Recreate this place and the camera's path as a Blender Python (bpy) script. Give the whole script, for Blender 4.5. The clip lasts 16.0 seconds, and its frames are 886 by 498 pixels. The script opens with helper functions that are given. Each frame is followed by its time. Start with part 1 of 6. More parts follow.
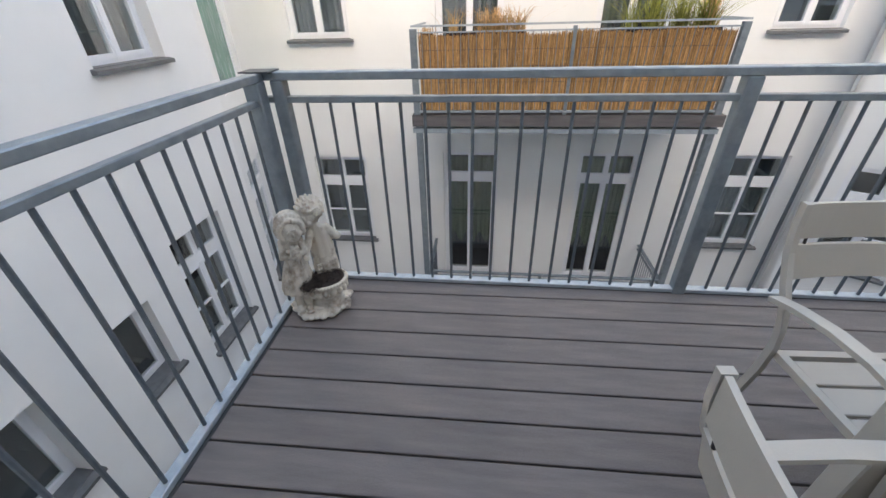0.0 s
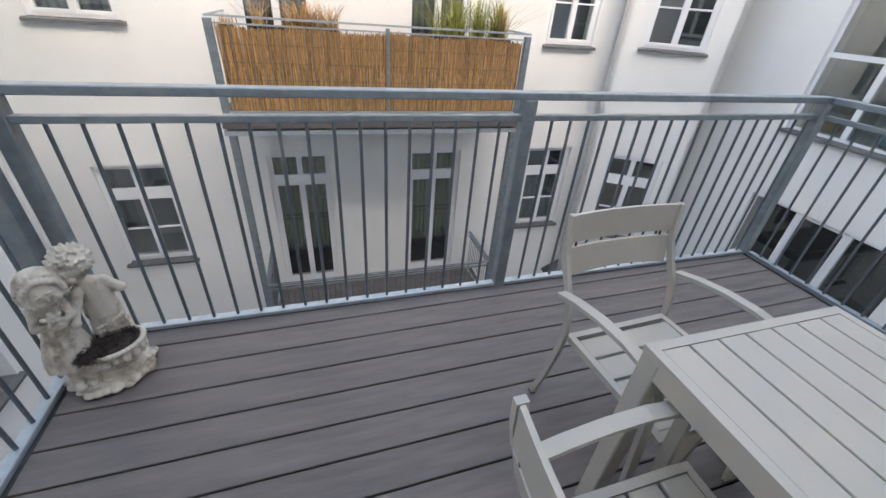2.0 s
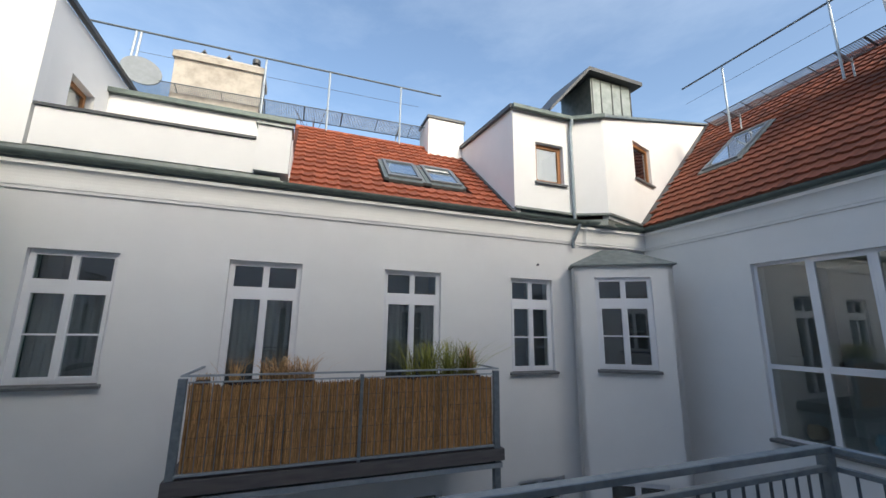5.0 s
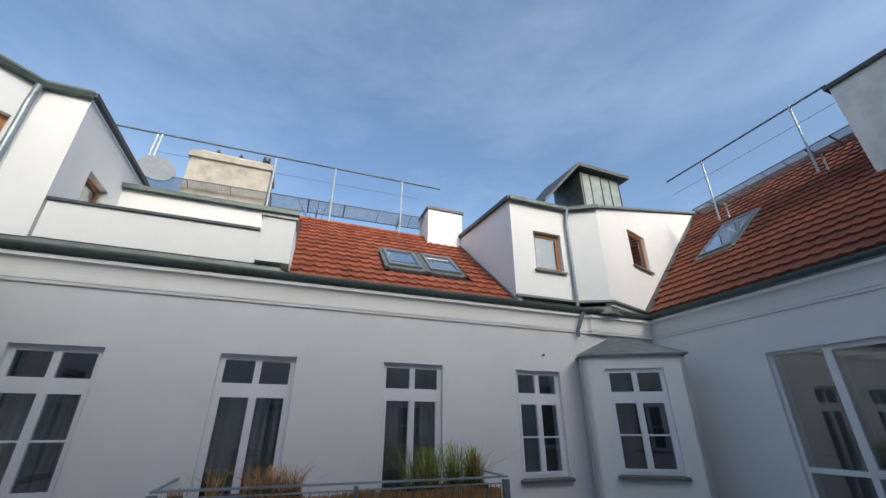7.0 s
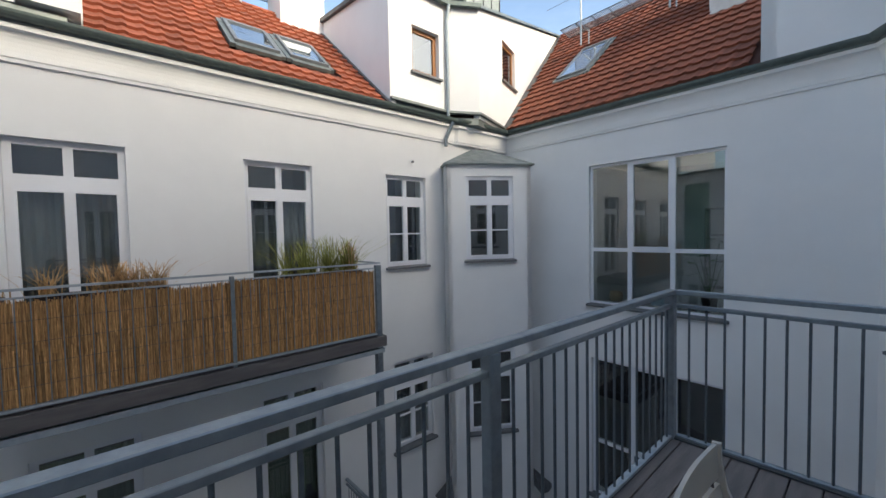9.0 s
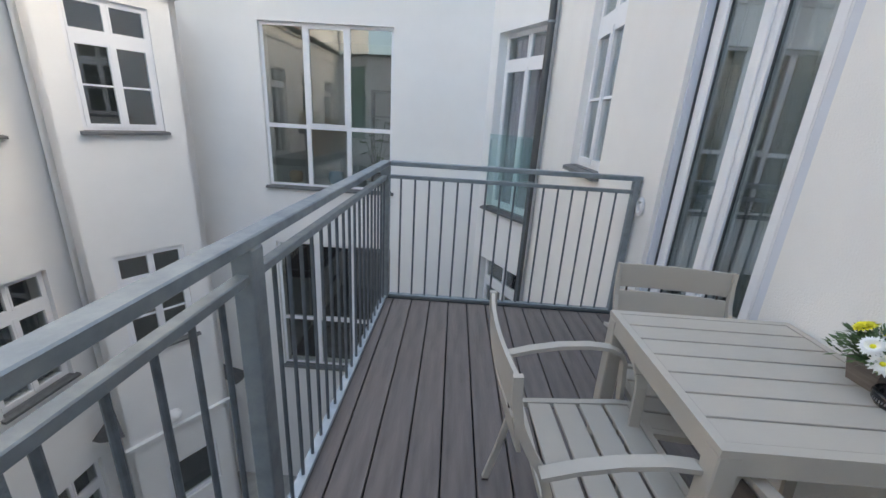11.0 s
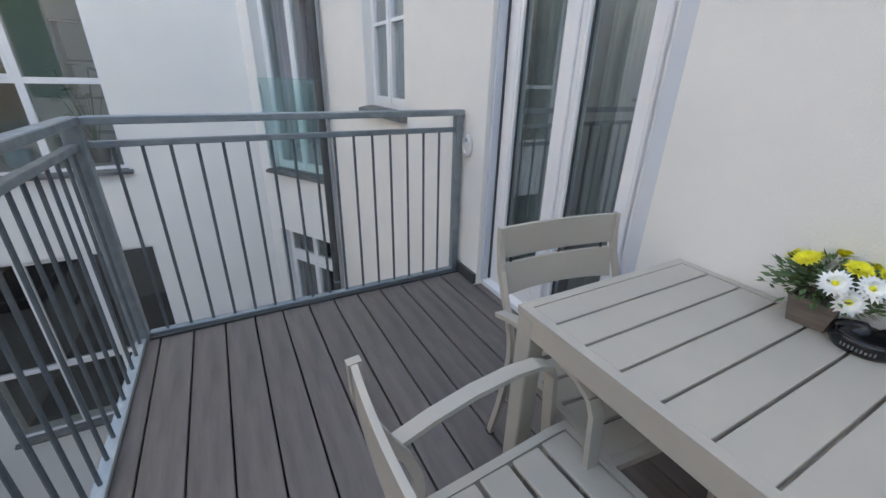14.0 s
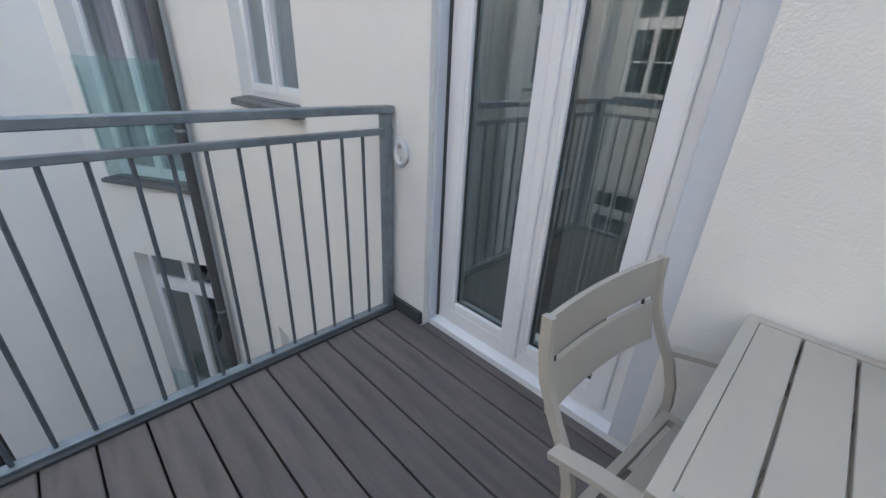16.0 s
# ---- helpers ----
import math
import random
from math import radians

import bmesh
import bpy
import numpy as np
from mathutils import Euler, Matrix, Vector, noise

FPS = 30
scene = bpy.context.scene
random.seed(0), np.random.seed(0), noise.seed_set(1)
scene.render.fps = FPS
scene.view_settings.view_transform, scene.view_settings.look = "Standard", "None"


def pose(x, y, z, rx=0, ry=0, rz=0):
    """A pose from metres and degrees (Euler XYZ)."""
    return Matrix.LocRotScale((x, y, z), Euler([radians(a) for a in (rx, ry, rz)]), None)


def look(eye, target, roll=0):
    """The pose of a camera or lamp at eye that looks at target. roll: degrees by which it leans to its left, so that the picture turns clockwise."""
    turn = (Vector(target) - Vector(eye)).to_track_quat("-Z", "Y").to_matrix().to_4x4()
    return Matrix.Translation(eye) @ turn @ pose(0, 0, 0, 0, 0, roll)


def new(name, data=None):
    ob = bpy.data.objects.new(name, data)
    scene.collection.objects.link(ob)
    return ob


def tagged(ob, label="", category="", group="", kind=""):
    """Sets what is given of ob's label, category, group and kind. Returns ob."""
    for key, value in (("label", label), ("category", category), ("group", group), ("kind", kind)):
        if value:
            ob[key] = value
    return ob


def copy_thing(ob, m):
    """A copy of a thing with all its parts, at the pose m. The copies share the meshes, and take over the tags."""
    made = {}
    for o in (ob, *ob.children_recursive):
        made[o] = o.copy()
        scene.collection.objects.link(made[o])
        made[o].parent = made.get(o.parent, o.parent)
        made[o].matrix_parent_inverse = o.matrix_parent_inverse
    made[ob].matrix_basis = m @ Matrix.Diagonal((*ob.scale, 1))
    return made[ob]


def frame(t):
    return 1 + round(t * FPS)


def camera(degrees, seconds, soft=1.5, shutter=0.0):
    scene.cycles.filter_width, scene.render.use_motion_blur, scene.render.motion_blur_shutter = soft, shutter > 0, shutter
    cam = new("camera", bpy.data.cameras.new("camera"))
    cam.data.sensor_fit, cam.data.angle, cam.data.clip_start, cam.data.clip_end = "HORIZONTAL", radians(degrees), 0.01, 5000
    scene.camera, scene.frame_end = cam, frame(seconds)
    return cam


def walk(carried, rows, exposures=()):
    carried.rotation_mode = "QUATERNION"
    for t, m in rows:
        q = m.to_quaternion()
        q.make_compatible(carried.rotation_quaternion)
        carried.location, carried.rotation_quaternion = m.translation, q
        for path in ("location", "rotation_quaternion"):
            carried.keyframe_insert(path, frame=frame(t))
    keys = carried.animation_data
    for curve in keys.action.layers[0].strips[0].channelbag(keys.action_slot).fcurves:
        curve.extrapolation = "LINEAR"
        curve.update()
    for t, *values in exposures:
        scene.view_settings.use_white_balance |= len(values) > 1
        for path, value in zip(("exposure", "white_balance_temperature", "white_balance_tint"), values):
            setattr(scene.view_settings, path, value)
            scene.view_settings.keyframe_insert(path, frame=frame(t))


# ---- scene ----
cam = camera(96.9, 16.0)
PATH = [
    (0, (-1.042, -1.806, 1.347), (-1.248, -0.121, 0.291), -1.7),
    (0.5, (-1.026, -1.797, 1.352), (-1.225, -0.112, 0.293), -0.7),
    (1, (-1.026, -1.796, 1.358), (-0.988, -0.1, 0.299), 2.7),
    (1.5, (-1.001, -1.751, 1.367), (-0.632, -0.096, 0.307), 5.5),
    (2, (-0.958, -1.721, 1.437), (-0.408, -0.12, 0.373), 4.7),
    (2.5, (-0.916, -1.647, 1.435), (-0.359, -0.048, 0.369), 2.8),
    (3, (-0.862, -1.564, 1.402), (-0.297, 0.035, 0.341), 1.9),
    (3.5, (-0.864, -1.523, 1.426), (-0.231, 0.249, 0.747), 1.4),
    (4, (-0.909, -1.528, 1.527), (-0.238, 0.333, 1.235), 1.2),
    (4.5, (-0.894, -1.523, 1.652), (-0.21, 0.354, 1.739), 1.0),
    (6.8, (-0.846, -1.414, 1.817), (-0.218, 0.3, 2.634), 0.3),
    (7, (-0.918, -1.396, 1.808), (-0.279, 0.315, 2.622), 0.2),
    (7.5, (-1.038, -1.342, 1.741), (-0.157, 0.257, 2.558), -2.3),
    (8, (-0.994, -1.294, 1.666), (-0.003, 0.344, 2.244), -1.7),
    (8.5, (-1.082, -1.191, 1.638), (-0.017, 0.488, 1.855), -1.2),
    (9, (-1.184, -1.064, 1.564), (0.137, 0.435, 1.486), -1.1),
    (9.5, (-1.141, -0.91, 1.478), (0.425, 0.295, 1.171), -0.2),
    (9.7, (-1.086, -0.824, 1.453), (0.567, 0.243, 1.093), 0.3),
    (11.8, (-0.879, -0.529, 1.398), (0.905, -1.041, 0.654), 5.0),
    (12, (-0.831, -0.56, 1.383), (0.903, -1.192, 0.614), 5.2),
    (12.5, (-0.724, -0.514, 1.367), (0.9, -1.36, 0.562), 4.6),
    (13, (-0.59, -0.519, 1.331), (1.032, -1.372, 0.53), 2.9),
    (13.5, (-0.399, -0.56, 1.325), (1.213, -1.428, 0.52), 2.1),
    (14, (-0.213, -0.578, 1.3), (1.4, -1.446, 0.497), 1.4),
    (14.5, (-0.035, -0.573, 1.273), (1.53, -1.526, 0.471), 1.9),
    (15, (0.136, -0.611, 1.276), (1.616, -1.681, 0.458), 2.4),
    (15.5, (0.299, -0.657, 1.275), (1.695, -1.829, 0.452), 2.6),
    (16, (0.449, -0.706, 1.285), (1.729, -1.995, 0.448), 2.8),
]
EXPOSURES = [(0, 3.0, 8800, 8), (3.0, 2.98, 8800, 8), (3.5, 2.7, 8600, 8), (4.5, 1.5, 7400, 6), (7.0, 0.80, 6600, 4), (8.0, 0.86, 6600, 4), (8.5, 1.08, 6900, 4), (9.5, 2.0, 7800, 6), (12.0, 2.70, 8700, 7), (16.0, 2.62, 8600, 7)]
walk(cam, [(t, look(eye, target, roll)) for t, eye, target, roll in PATH], EXPOSURES)

# ---- world, sun, exposure ----
world = bpy.data.worlds.new("sky")
scene.world = world
world.use_nodes = True
wn, wl = world.node_tree.nodes, world.node_tree.links
wn.clear()
SUN_EL, SUN_AZ = radians(31), radians(171)      # azimuth clockwise from +y
sky = wn.new("ShaderNodeTexSky")
sky.sky_type, sky.sun_disc, sky.sun_elevation, sky.sun_rotation = "NISHITA", False, SUN_EL, SUN_AZ
sky.air_density, sky.dust_density, sky.ozone_density = 1.0, 4.0, 3.2
tc = wn.new("ShaderNodeTexCoord")
mp = wn.new("ShaderNodeMapping")
mp.inputs["Scale"].default_value = (1.0, 0.75, 2.6)
cl = wn.new("ShaderNodeTexNoise")
cl.inputs["Scale"].default_value, cl.inputs["Detail"].default_value, cl.inputs["Roughness"].default_value = 1.7, 7, 0.62
cr = wn.new("ShaderNodeValToRGB")
cr.color_ramp.elements[0].position, cr.color_ramp.elements[1].position = 0.42, 0.78
mixc = wn.new("ShaderNodeMix")
mixc.data_type = "RGBA"
mixc.inputs["B"].default_value = (6.0, 6.6, 7.6, 1)
mf = wn.new("ShaderNodeMath")
mf.operation = "MULTIPLY"
mf.inputs[1].default_value = 0.12
bg = wn.new("ShaderNodeBackground")
bg.inputs["Strength"].default_value = 0.15
wo = wn.new("ShaderNodeOutputWorld")
wl.new(tc.outputs["Generated"], mp.inputs["Vector"])
wl.new(mp.outputs["Vector"], cl.inputs["Vector"])
wl.new(cl.outputs["Fac"], cr.inputs["Fac"])
wl.new(cr.outputs["Color"], mf.inputs[0])
wl.new(mf.outputs[0], mixc.inputs["Factor"])
wl.new(sky.outputs["Color"], mixc.inputs["A"])
wl.new(mixc.outputs["Result"], bg.inputs["Color"])
wl.new(bg.outputs["Background"], wo.inputs["Surface"])
sun = new("sun", bpy.data.lights.new("sun", "SUN"))
sun.data.energy, sun.data.angle, sun.data.color = 0.40, radians(0.6), (1.0, 0.95, 0.87)
sdir = Vector((math.sin(SUN_AZ) * math.cos(SUN_EL), math.cos(SUN_AZ) * math.cos(SUN_EL), math.sin(SUN_EL)))
sun.matrix_world = look(sdir * 60, (0, 0, 0))


# ---- materials ----
def mat(name, color, rough=0.6, metal=0.0, var=0.06, scale=6.0, bump=0.0, bscale=60.0, streak=(1, 1, 1), color2=None, lo=0.35, hi=0.7, rnd=0.0, island=0.0, spec=0.5, coord="Object"):
    m = bpy.data.materials.new(name)
    m.use_nodes = True
    n, l = m.node_tree.nodes, m.node_tree.links
    b = n["Principled BSDF"]
    b.inputs["Roughness"].default_value, b.inputs["Metallic"].default_value = rough, metal
    b.inputs["Specular IOR Level"].default_value = spec
    t = n.new("ShaderNodeTexCoord")
    mpp = n.new("ShaderNodeMapping")
    mpp.inputs["Scale"].default_value = streak
    l.new(t.outputs[coord], mpp.inputs["Vector"])
    nz = n.new("ShaderNodeTexNoise")
    nz.inputs["Scale"].default_value, nz.inputs["Detail"].default_value, nz.inputs["Roughness"].default_value = scale, 6, 0.6
    l.new(mpp.outputs["Vector"], nz.inputs["Vector"])
    rp = n.new("ShaderNodeMapRange")
    rp.inputs["From Min"].default_value, rp.inputs["From Max"].default_value = lo, hi
    l.new(nz.outputs["Fac"], rp.inputs["Value"])
    mx = n.new("ShaderNodeMix")
    mx.data_type = "RGBA"
    c2 = color2 or tuple(max(0, c * (1 - var)) for c in color)
    c1 = color if color2 else tuple(min(1, c * (1 + var)) for c in color)
    mx.inputs["A"].default_value, mx.inputs["B"].default_value = (*c1, 1), (*c2, 1)
    l.new(rp.outputs["Result"], mx.inputs["Factor"])
    out = mx.outputs["Result"]
    if rnd or island:
        if island:
            g = n.new("ShaderNodeNewGeometry")
            src = g.outputs["Random Per Island"]
            amt = island
        else:
            g = n.new("ShaderNodeObjectInfo")
            src = g.outputs["Random"]
            amt = rnd
        mr = n.new("ShaderNodeMapRange")
        mr.inputs["To Min"].default_value, mr.inputs["To Max"].default_value = 1 - amt, 1 + amt
        l.new(src, mr.inputs["Value"])
        hs = n.new("ShaderNodeHueSaturation")
        l.new(mr.outputs["Result"], hs.inputs["Value"])
        l.new(out, hs.inputs["Color"])
        out = hs.outputs["Color"]
    l.new(out, b.inputs["Base Color"])
    rr = n.new("ShaderNodeMapRange")
    rr.inputs["To Min"].default_value, rr.inputs["To Max"].default_value = max(0.02, rough - 0.08), min(1, rough + 0.1)
    l.new(nz.outputs["Fac"], rr.inputs["Value"])
    l.new(rr.outputs["Result"], b.inputs["Roughness"])
    if bump:
        n2 = n.new("ShaderNodeTexNoise")
        n2.inputs["Scale"].default_value, n2.inputs["Detail"].default_value = bscale, 5
        l.new(mpp.outputs["Vector"], n2.inputs["Vector"])
        bp = n.new("ShaderNodeBump")
        bp.inputs["Strength"].default_value, bp.inputs["Distance"].default_value = bump, 0.004
        l.new(n2.outputs["Fac"], bp.inputs["Height"])
        l.new(bp.outputs["Normal"], b.inputs["Normal"])
    return m


def glass(name, tint, gloss=0.08, haze=None):
    m = bpy.data.materials.new(name)
    m.use_nodes = True
    n, l = m.node_tree.nodes, m.node_tree.links
    n.clear()
    o = n.new("ShaderNodeOutputMaterial")
    tr = n.new("ShaderNodeBsdfTransparent")
    tr.inputs["Color"].default_value = (*tint, 1)
    gl = n.new("ShaderNodeBsdfGlossy")
    gl.inputs["Roughness"].default_value = 0.015
    gl.inputs["Color"].default_value = (0.95, 0.97, 1.0, 1)
    lw = n.new("ShaderNodeLayerWeight")
    lw.inputs["Blend"].default_value = 0.5
    pw = n.new("ShaderNodeMath")
    pw.operation = "POWER"
    pw.inputs[1].default_value = 3.2
    mm = n.new("ShaderNodeMath")
    mm.operation = "MULTIPLY_ADD"
    mm.use_clamp = True
    mm.inputs[1].default_value, mm.inputs[2].default_value = 0.75, gloss
    mx = n.new("ShaderNodeMixShader")
    l.new(lw.outputs["Facing"], pw.inputs[0])
    l.new(pw.outputs[0], mm.inputs[0])
    l.new(mm.outputs[0], mx.inputs["Fac"])
    l.new(tr.outputs[0], mx.inputs[1])
    l.new(gl.outputs[0], mx.inputs[2])
    out = mx.outputs[0]
    if haze:
        df = n.new("ShaderNodeBsdfDiffuse")
        df.inputs["Color"].default_value = (*haze, 1)
        m2 = n.new("ShaderNodeMixShader")
        m2.inputs["Fac"].default_value = 0.05
        l.new(out, m2.inputs[1])
        l.new(df.outputs[0], m2.inputs[2])
        out = m2.outputs[0]
    l.new(out, o.inputs["Surface"])
    return m


M_PLASTER = mat("plaster", (0.83, 0.83, 0.82), 0.9, var=0.03, scale=0.8, bump=0.35, bscale=90, spec=0.2)
M_PLASTER_N = mat("plaster_rough", (0.82, 0.81, 0.785), 0.92, var=0.03, scale=1.2, bump=0.55, bscale=130, spec=0.2)
M_FRAME = mat("window_white", (0.82, 0.83, 0.85), 0.35, var=0.02, scale=3)
M_SILL = mat("sill_grey", (0.16, 0.165, 0.17), 0.5, metal=0.3, var=0.15, scale=8)
M_GLASS = glass("pane_glass", (0.84, 0.88, 0.87), 0.11)
M_DOORGLASS = glass("door_glass", (0.86, 0.91, 0.90), 0.17)
M_GREENGLASS = glass("balustrade_glass", (0.89, 0.97, 0.965), 0.04, haze=(0.45, 0.80, 0.78))
M_SKYGLASS = glass("roof_window_glass", (0.85, 0.92, 0.95), 0.38)
M_STAIRGLASS = mat("green_profile_glass", (0.13, 0.27, 0.22), 0.25, var=0.25, scale=5, streak=(6, 6, 0.5))
# Room wall tones; the darker ones hold the unlit dimness as colour.
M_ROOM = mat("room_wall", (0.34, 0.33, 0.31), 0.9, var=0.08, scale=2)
M_ROOMSHADE = mat("room_painted_shade", (0.06, 0.06, 0.065), 0.9, var=0.2, scale=2)
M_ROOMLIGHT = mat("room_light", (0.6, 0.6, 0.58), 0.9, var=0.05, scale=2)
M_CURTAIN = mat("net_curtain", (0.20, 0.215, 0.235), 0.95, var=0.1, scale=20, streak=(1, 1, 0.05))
M_GUIDE = mat("shutter_guide_grey", (0.62, 0.66, 0.72), 0.4, var=0.03, scale=3)
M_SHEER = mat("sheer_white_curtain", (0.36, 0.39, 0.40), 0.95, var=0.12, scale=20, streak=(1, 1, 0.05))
M_CURTGREEN = mat("green_curtain", (0.17, 0.21, 0.11), 0.95, var=0.15, scale=20, streak=(1, 1, 0.05))
M_CURTPINK = mat("mauve_curtain", (0.42, 0.33, 0.40), 0.95, var=0.12, scale=20, streak=(1, 1, 0.05))
M_GALV = mat("galvanised_steel", (0.30, 0.345, 0.37), 0.42, metal=0.55, color2=(0.20, 0.235, 0.26), scale=14, bump=0.1, bscale=120, lo=0.3, hi=0.75)
M_GALVL = mat("galvanised_bright", (0.44, 0.49, 0.52), 0.45, metal=0.4, color2=(0.32, 0.37, 0.41), scale=18, lo=0.3, hi=0.75)
M_BAR = mat("painted_bar", (0.13, 0.155, 0.175), 0.45, metal=0.4, var=0.2, scale=20)
M_ZINC = mat("zinc", (0.26, 0.29, 0.28), 0.45, metal=0.5, color2=(0.17, 0.20, 0.195), scale=5)
M_GUTTER = mat("gutter", (0.13, 0.165, 0.155), 0.5, metal=0.4, color2=(0.09, 0.115, 0.11), scale=6)
M_SKYFR = mat("roof_window_frame", (0.20, 0.22, 0.235), 0.45, metal=0.3, var=0.1, scale=8)
M_PIPE = mat("dark_pipe", (0.085, 0.090, 0.095), 0.45, metal=0.3, var=0.15, scale=5)
M_COPING = mat("dark_coping", (0.07, 0.075, 0.08), 0.5, metal=0.3, var=0.2, scale=8)
M_DECK = mat("deck_composite", (0.176, 0.149, 0.138), 0.44, color2=(0.110, 0.094, 0.089), scale=4.0, streak=(0.6, 5, 1), bump=0.6, bscale=110, rnd=0.07)
M_TRIM = mat("dark_upstand", (0.045, 0.05, 0.052), 0.5, var=0.2)
M_SUB = mat("under_deck", (0.02, 0.02, 0.02), 0.9)
M_FURN = mat("powder_coat_greige", (0.455, 0.420, 0.367), 0.5, var=0.03, scale=4, bump=0.12, bscale=300)
M_TILE = mat("roof_tile", (0.37, 0.105, 0.050), 0.8, color2=(0.20, 0.060, 0.036), scale=3.5, bump=0.5, bscale=70, rnd=0.22)
M_TILES = mat("roof_tile_far", (0.37, 0.105, 0.050), 0.8, color2=(0.20, 0.060, 0.036), scale=3.5, bump=0.5, bscale=70, island=0.22)
M_TILED = mat("roof_tile_weathered", (0.27, 0.074, 0.033), 0.85, color2=(0.08, 0.032, 0.024), scale=2.2, bump=0.5, bscale=70, rnd=0.2)
M_TILEDS = mat("roof_tile_weathered_far", (0.27, 0.074, 0.033), 0.85, color2=(0.08, 0.032, 0.024), scale=2.2, bump=0.5, bscale=70, island=0.2)
M_ROOFBASE = mat("roof_underlay", (0.10, 0.04, 0.03), 0.9)
M_REED = mat("reed", (0.60, 0.345, 0.145), 0.75, color2=(0.27, 0.135, 0.05), scale=5, streak=(18, 18, 2.2), island=0.5)
M_FASCIA = mat("fascia_board", (0.15, 0.135, 0.13), 0.7, color2=(0.10, 0.09, 0.09), scale=4, streak=(0.5, 1, 4))
M_WOODFR = mat("orange_wood", (0.34, 0.15, 0.055), 0.5, var=0.2, scale=12, streak=(1, 1, 6))
M_STATUE = mat("weathered_cast_stone", (0.60, 0.54, 0.46), 0.9, color2=(0.20, 0.14, 0.10), scale=11, bump=0.55, bscale=90, lo=0.52, hi=0.74)
M_SOIL = mat("moss_soil", (0.05, 0.036, 0.03), 0.95, var=0.5, scale=40, bump=1, bscale=80)
M_OLDPL = mat("old_chimney_render", (0.52, 0.48, 0.42), 0.9, color2=(0.33, 0.29, 0.25), scale=3.2, bump=0.6, bscale=30, lo=0.40, hi=0.74)
M_GRASSG = mat("green_grass", (0.30, 0.30, 0.075), 0.7, var=0.3, scale=3, island=0.4)
M_GRASSD = mat("dry_grass", (0.55, 0.34, 0.16), 0.8, var=0.2, scale=3, island=0.35)
M_PLANTER = mat("planter_dark", (0.05, 0.035, 0.03), 0.6, var=0.2)
M_YELLOW = mat("yellow_petal", (0.80, 0.72, 0.04), 0.6, var=0.08)
M_WHITEP = mat("white_petal", (0.85, 0.85, 0.82), 0.6, var=0.03)
M_LEAF = mat("leaf_green", (0.09, 0.15, 0.06), 0.55, var=0.3, island=0.3)
M_POTWOOD = mat("grey_wood_pot", (0.20, 0.17, 0.145), 0.8, color2=(0.11, 0.09, 0.08), scale=8, streak=(1, 1, 8))
M_BLACKGL = mat("black_glazed", (0.012, 0.012, 0.014), 0.15, var=0.1)
M_WHITEPL = mat("white_plastic", (0.8, 0.8, 0.8), 0.3, var=0.02)
M_PAPER = mat("print_grey", (0.16, 0.16, 0.16), 0.5)
M_GROUND = mat("yard_paving", (0.36, 0.355, 0.335), 0.9, var=0.2, scale=2, bump=0.5, bscale=20)
M_CHIMNEY = mat("white_chimney_render", (0.70, 0.69, 0.66), 0.9, color2=(0.54, 0.52, 0.49), scale=2.4, bump=0.5, bscale=30, lo=0.40, hi=0.74)
M_BARK = mat("bare_twig", (0.13, 0.09, 0.07), 0.9)
M_GRATE = mat("walkway_grating", (0.30, 0.33, 0.36), 0.5, metal=0.6, var=0.15)
M_BLUEBOX = mat("pale_blue", (0.25, 0.38, 0.45), 0.6)
M_BRASSY = mat("wicker", (0.30, 0.20, 0.10), 0.7, var=0.2, scale=30)


# ---- mesh helpers ----
def box(bm, x0, x1, y0, y1, z0, z1):
    if x0 > x1: x0, x1 = x1, x0
    if y0 > y1: y0, y1 = y1, y0
    if z0 > z1: z0, z1 = z1, z0
    v = [bm.verts.new(p) for p in ((x0, y0, z0), (x1, y0, z0), (x1, y1, z0), (x0, y1, z0), (x0, y0, z1), (x1, y0, z1), (x1, y1, z1), (x0, y1, z1))]
    for f in ((0, 3, 2, 1), (4, 5, 6, 7), (0, 1, 5, 4), (1, 2, 6, 5), (2, 3, 7, 6), (3, 0, 4, 7)):
        bm.faces.new([v[i] for i in f])
    return v


def bevel(bm, w, seg=1):
    bmesh.ops.bevel(bm, geom=list(bm.edges), offset=w, segments=seg, affect="EDGES", clamp_overlap=True)


def tube(bm, p, q, r, sides=8, r2=None, caps=True):
    p, q = Vector(p), Vector(q)
    d = (q - p).normalized()
    a = d.orthogonal().normalized()
    b = d.cross(a)
    rings = []
    for c, rad in ((p, r), (q, r if r2 is None else r2)):
        rings.append([bm.verts.new(c + (a * math.cos(2 * math.pi * i / sides) + b * math.sin(2 * math.pi * i / sides)) * rad) for i in range(sides)])
    for i in range(sides):
        j = (i + 1) % sides
        bm.faces.new((rings[0][i], rings[0][j], rings[1][j], rings[1][i]))
    if caps:
        bm.faces.new(rings[0][::-1])
        bm.faces.new(rings[1])


def sweep(bm, pts, hw, ht, up=(0, 0, 1), side=None):
    """A rectangular bar along a path; hw across (side), ht the other way."""
    pts = [Vector(p) for p in pts]
    rings = []
    for i, p in enumerate(pts):
        d = (pts[min(i + 1, len(pts) - 1)] - pts[max(i - 1, 0)]).normalized()
        s = Vector(side).normalized() if side else d.cross(Vector(up)).normalized()
        n = s.cross(d).normalized()
        rings.append([bm.verts.new(p + s * a * hw + n * b * ht) for a, b in ((-1, -1), (1, -1), (1, 1), (-1, 1))])
    for r, q in zip(rings, rings[1:]):
        for i in range(4):
            j = (i + 1) % 4
            bm.faces.new((r[i], r[j], q[j], q[i]))
    bm.faces.new(rings[0][::-1])
    bm.faces.new(rings[-1])


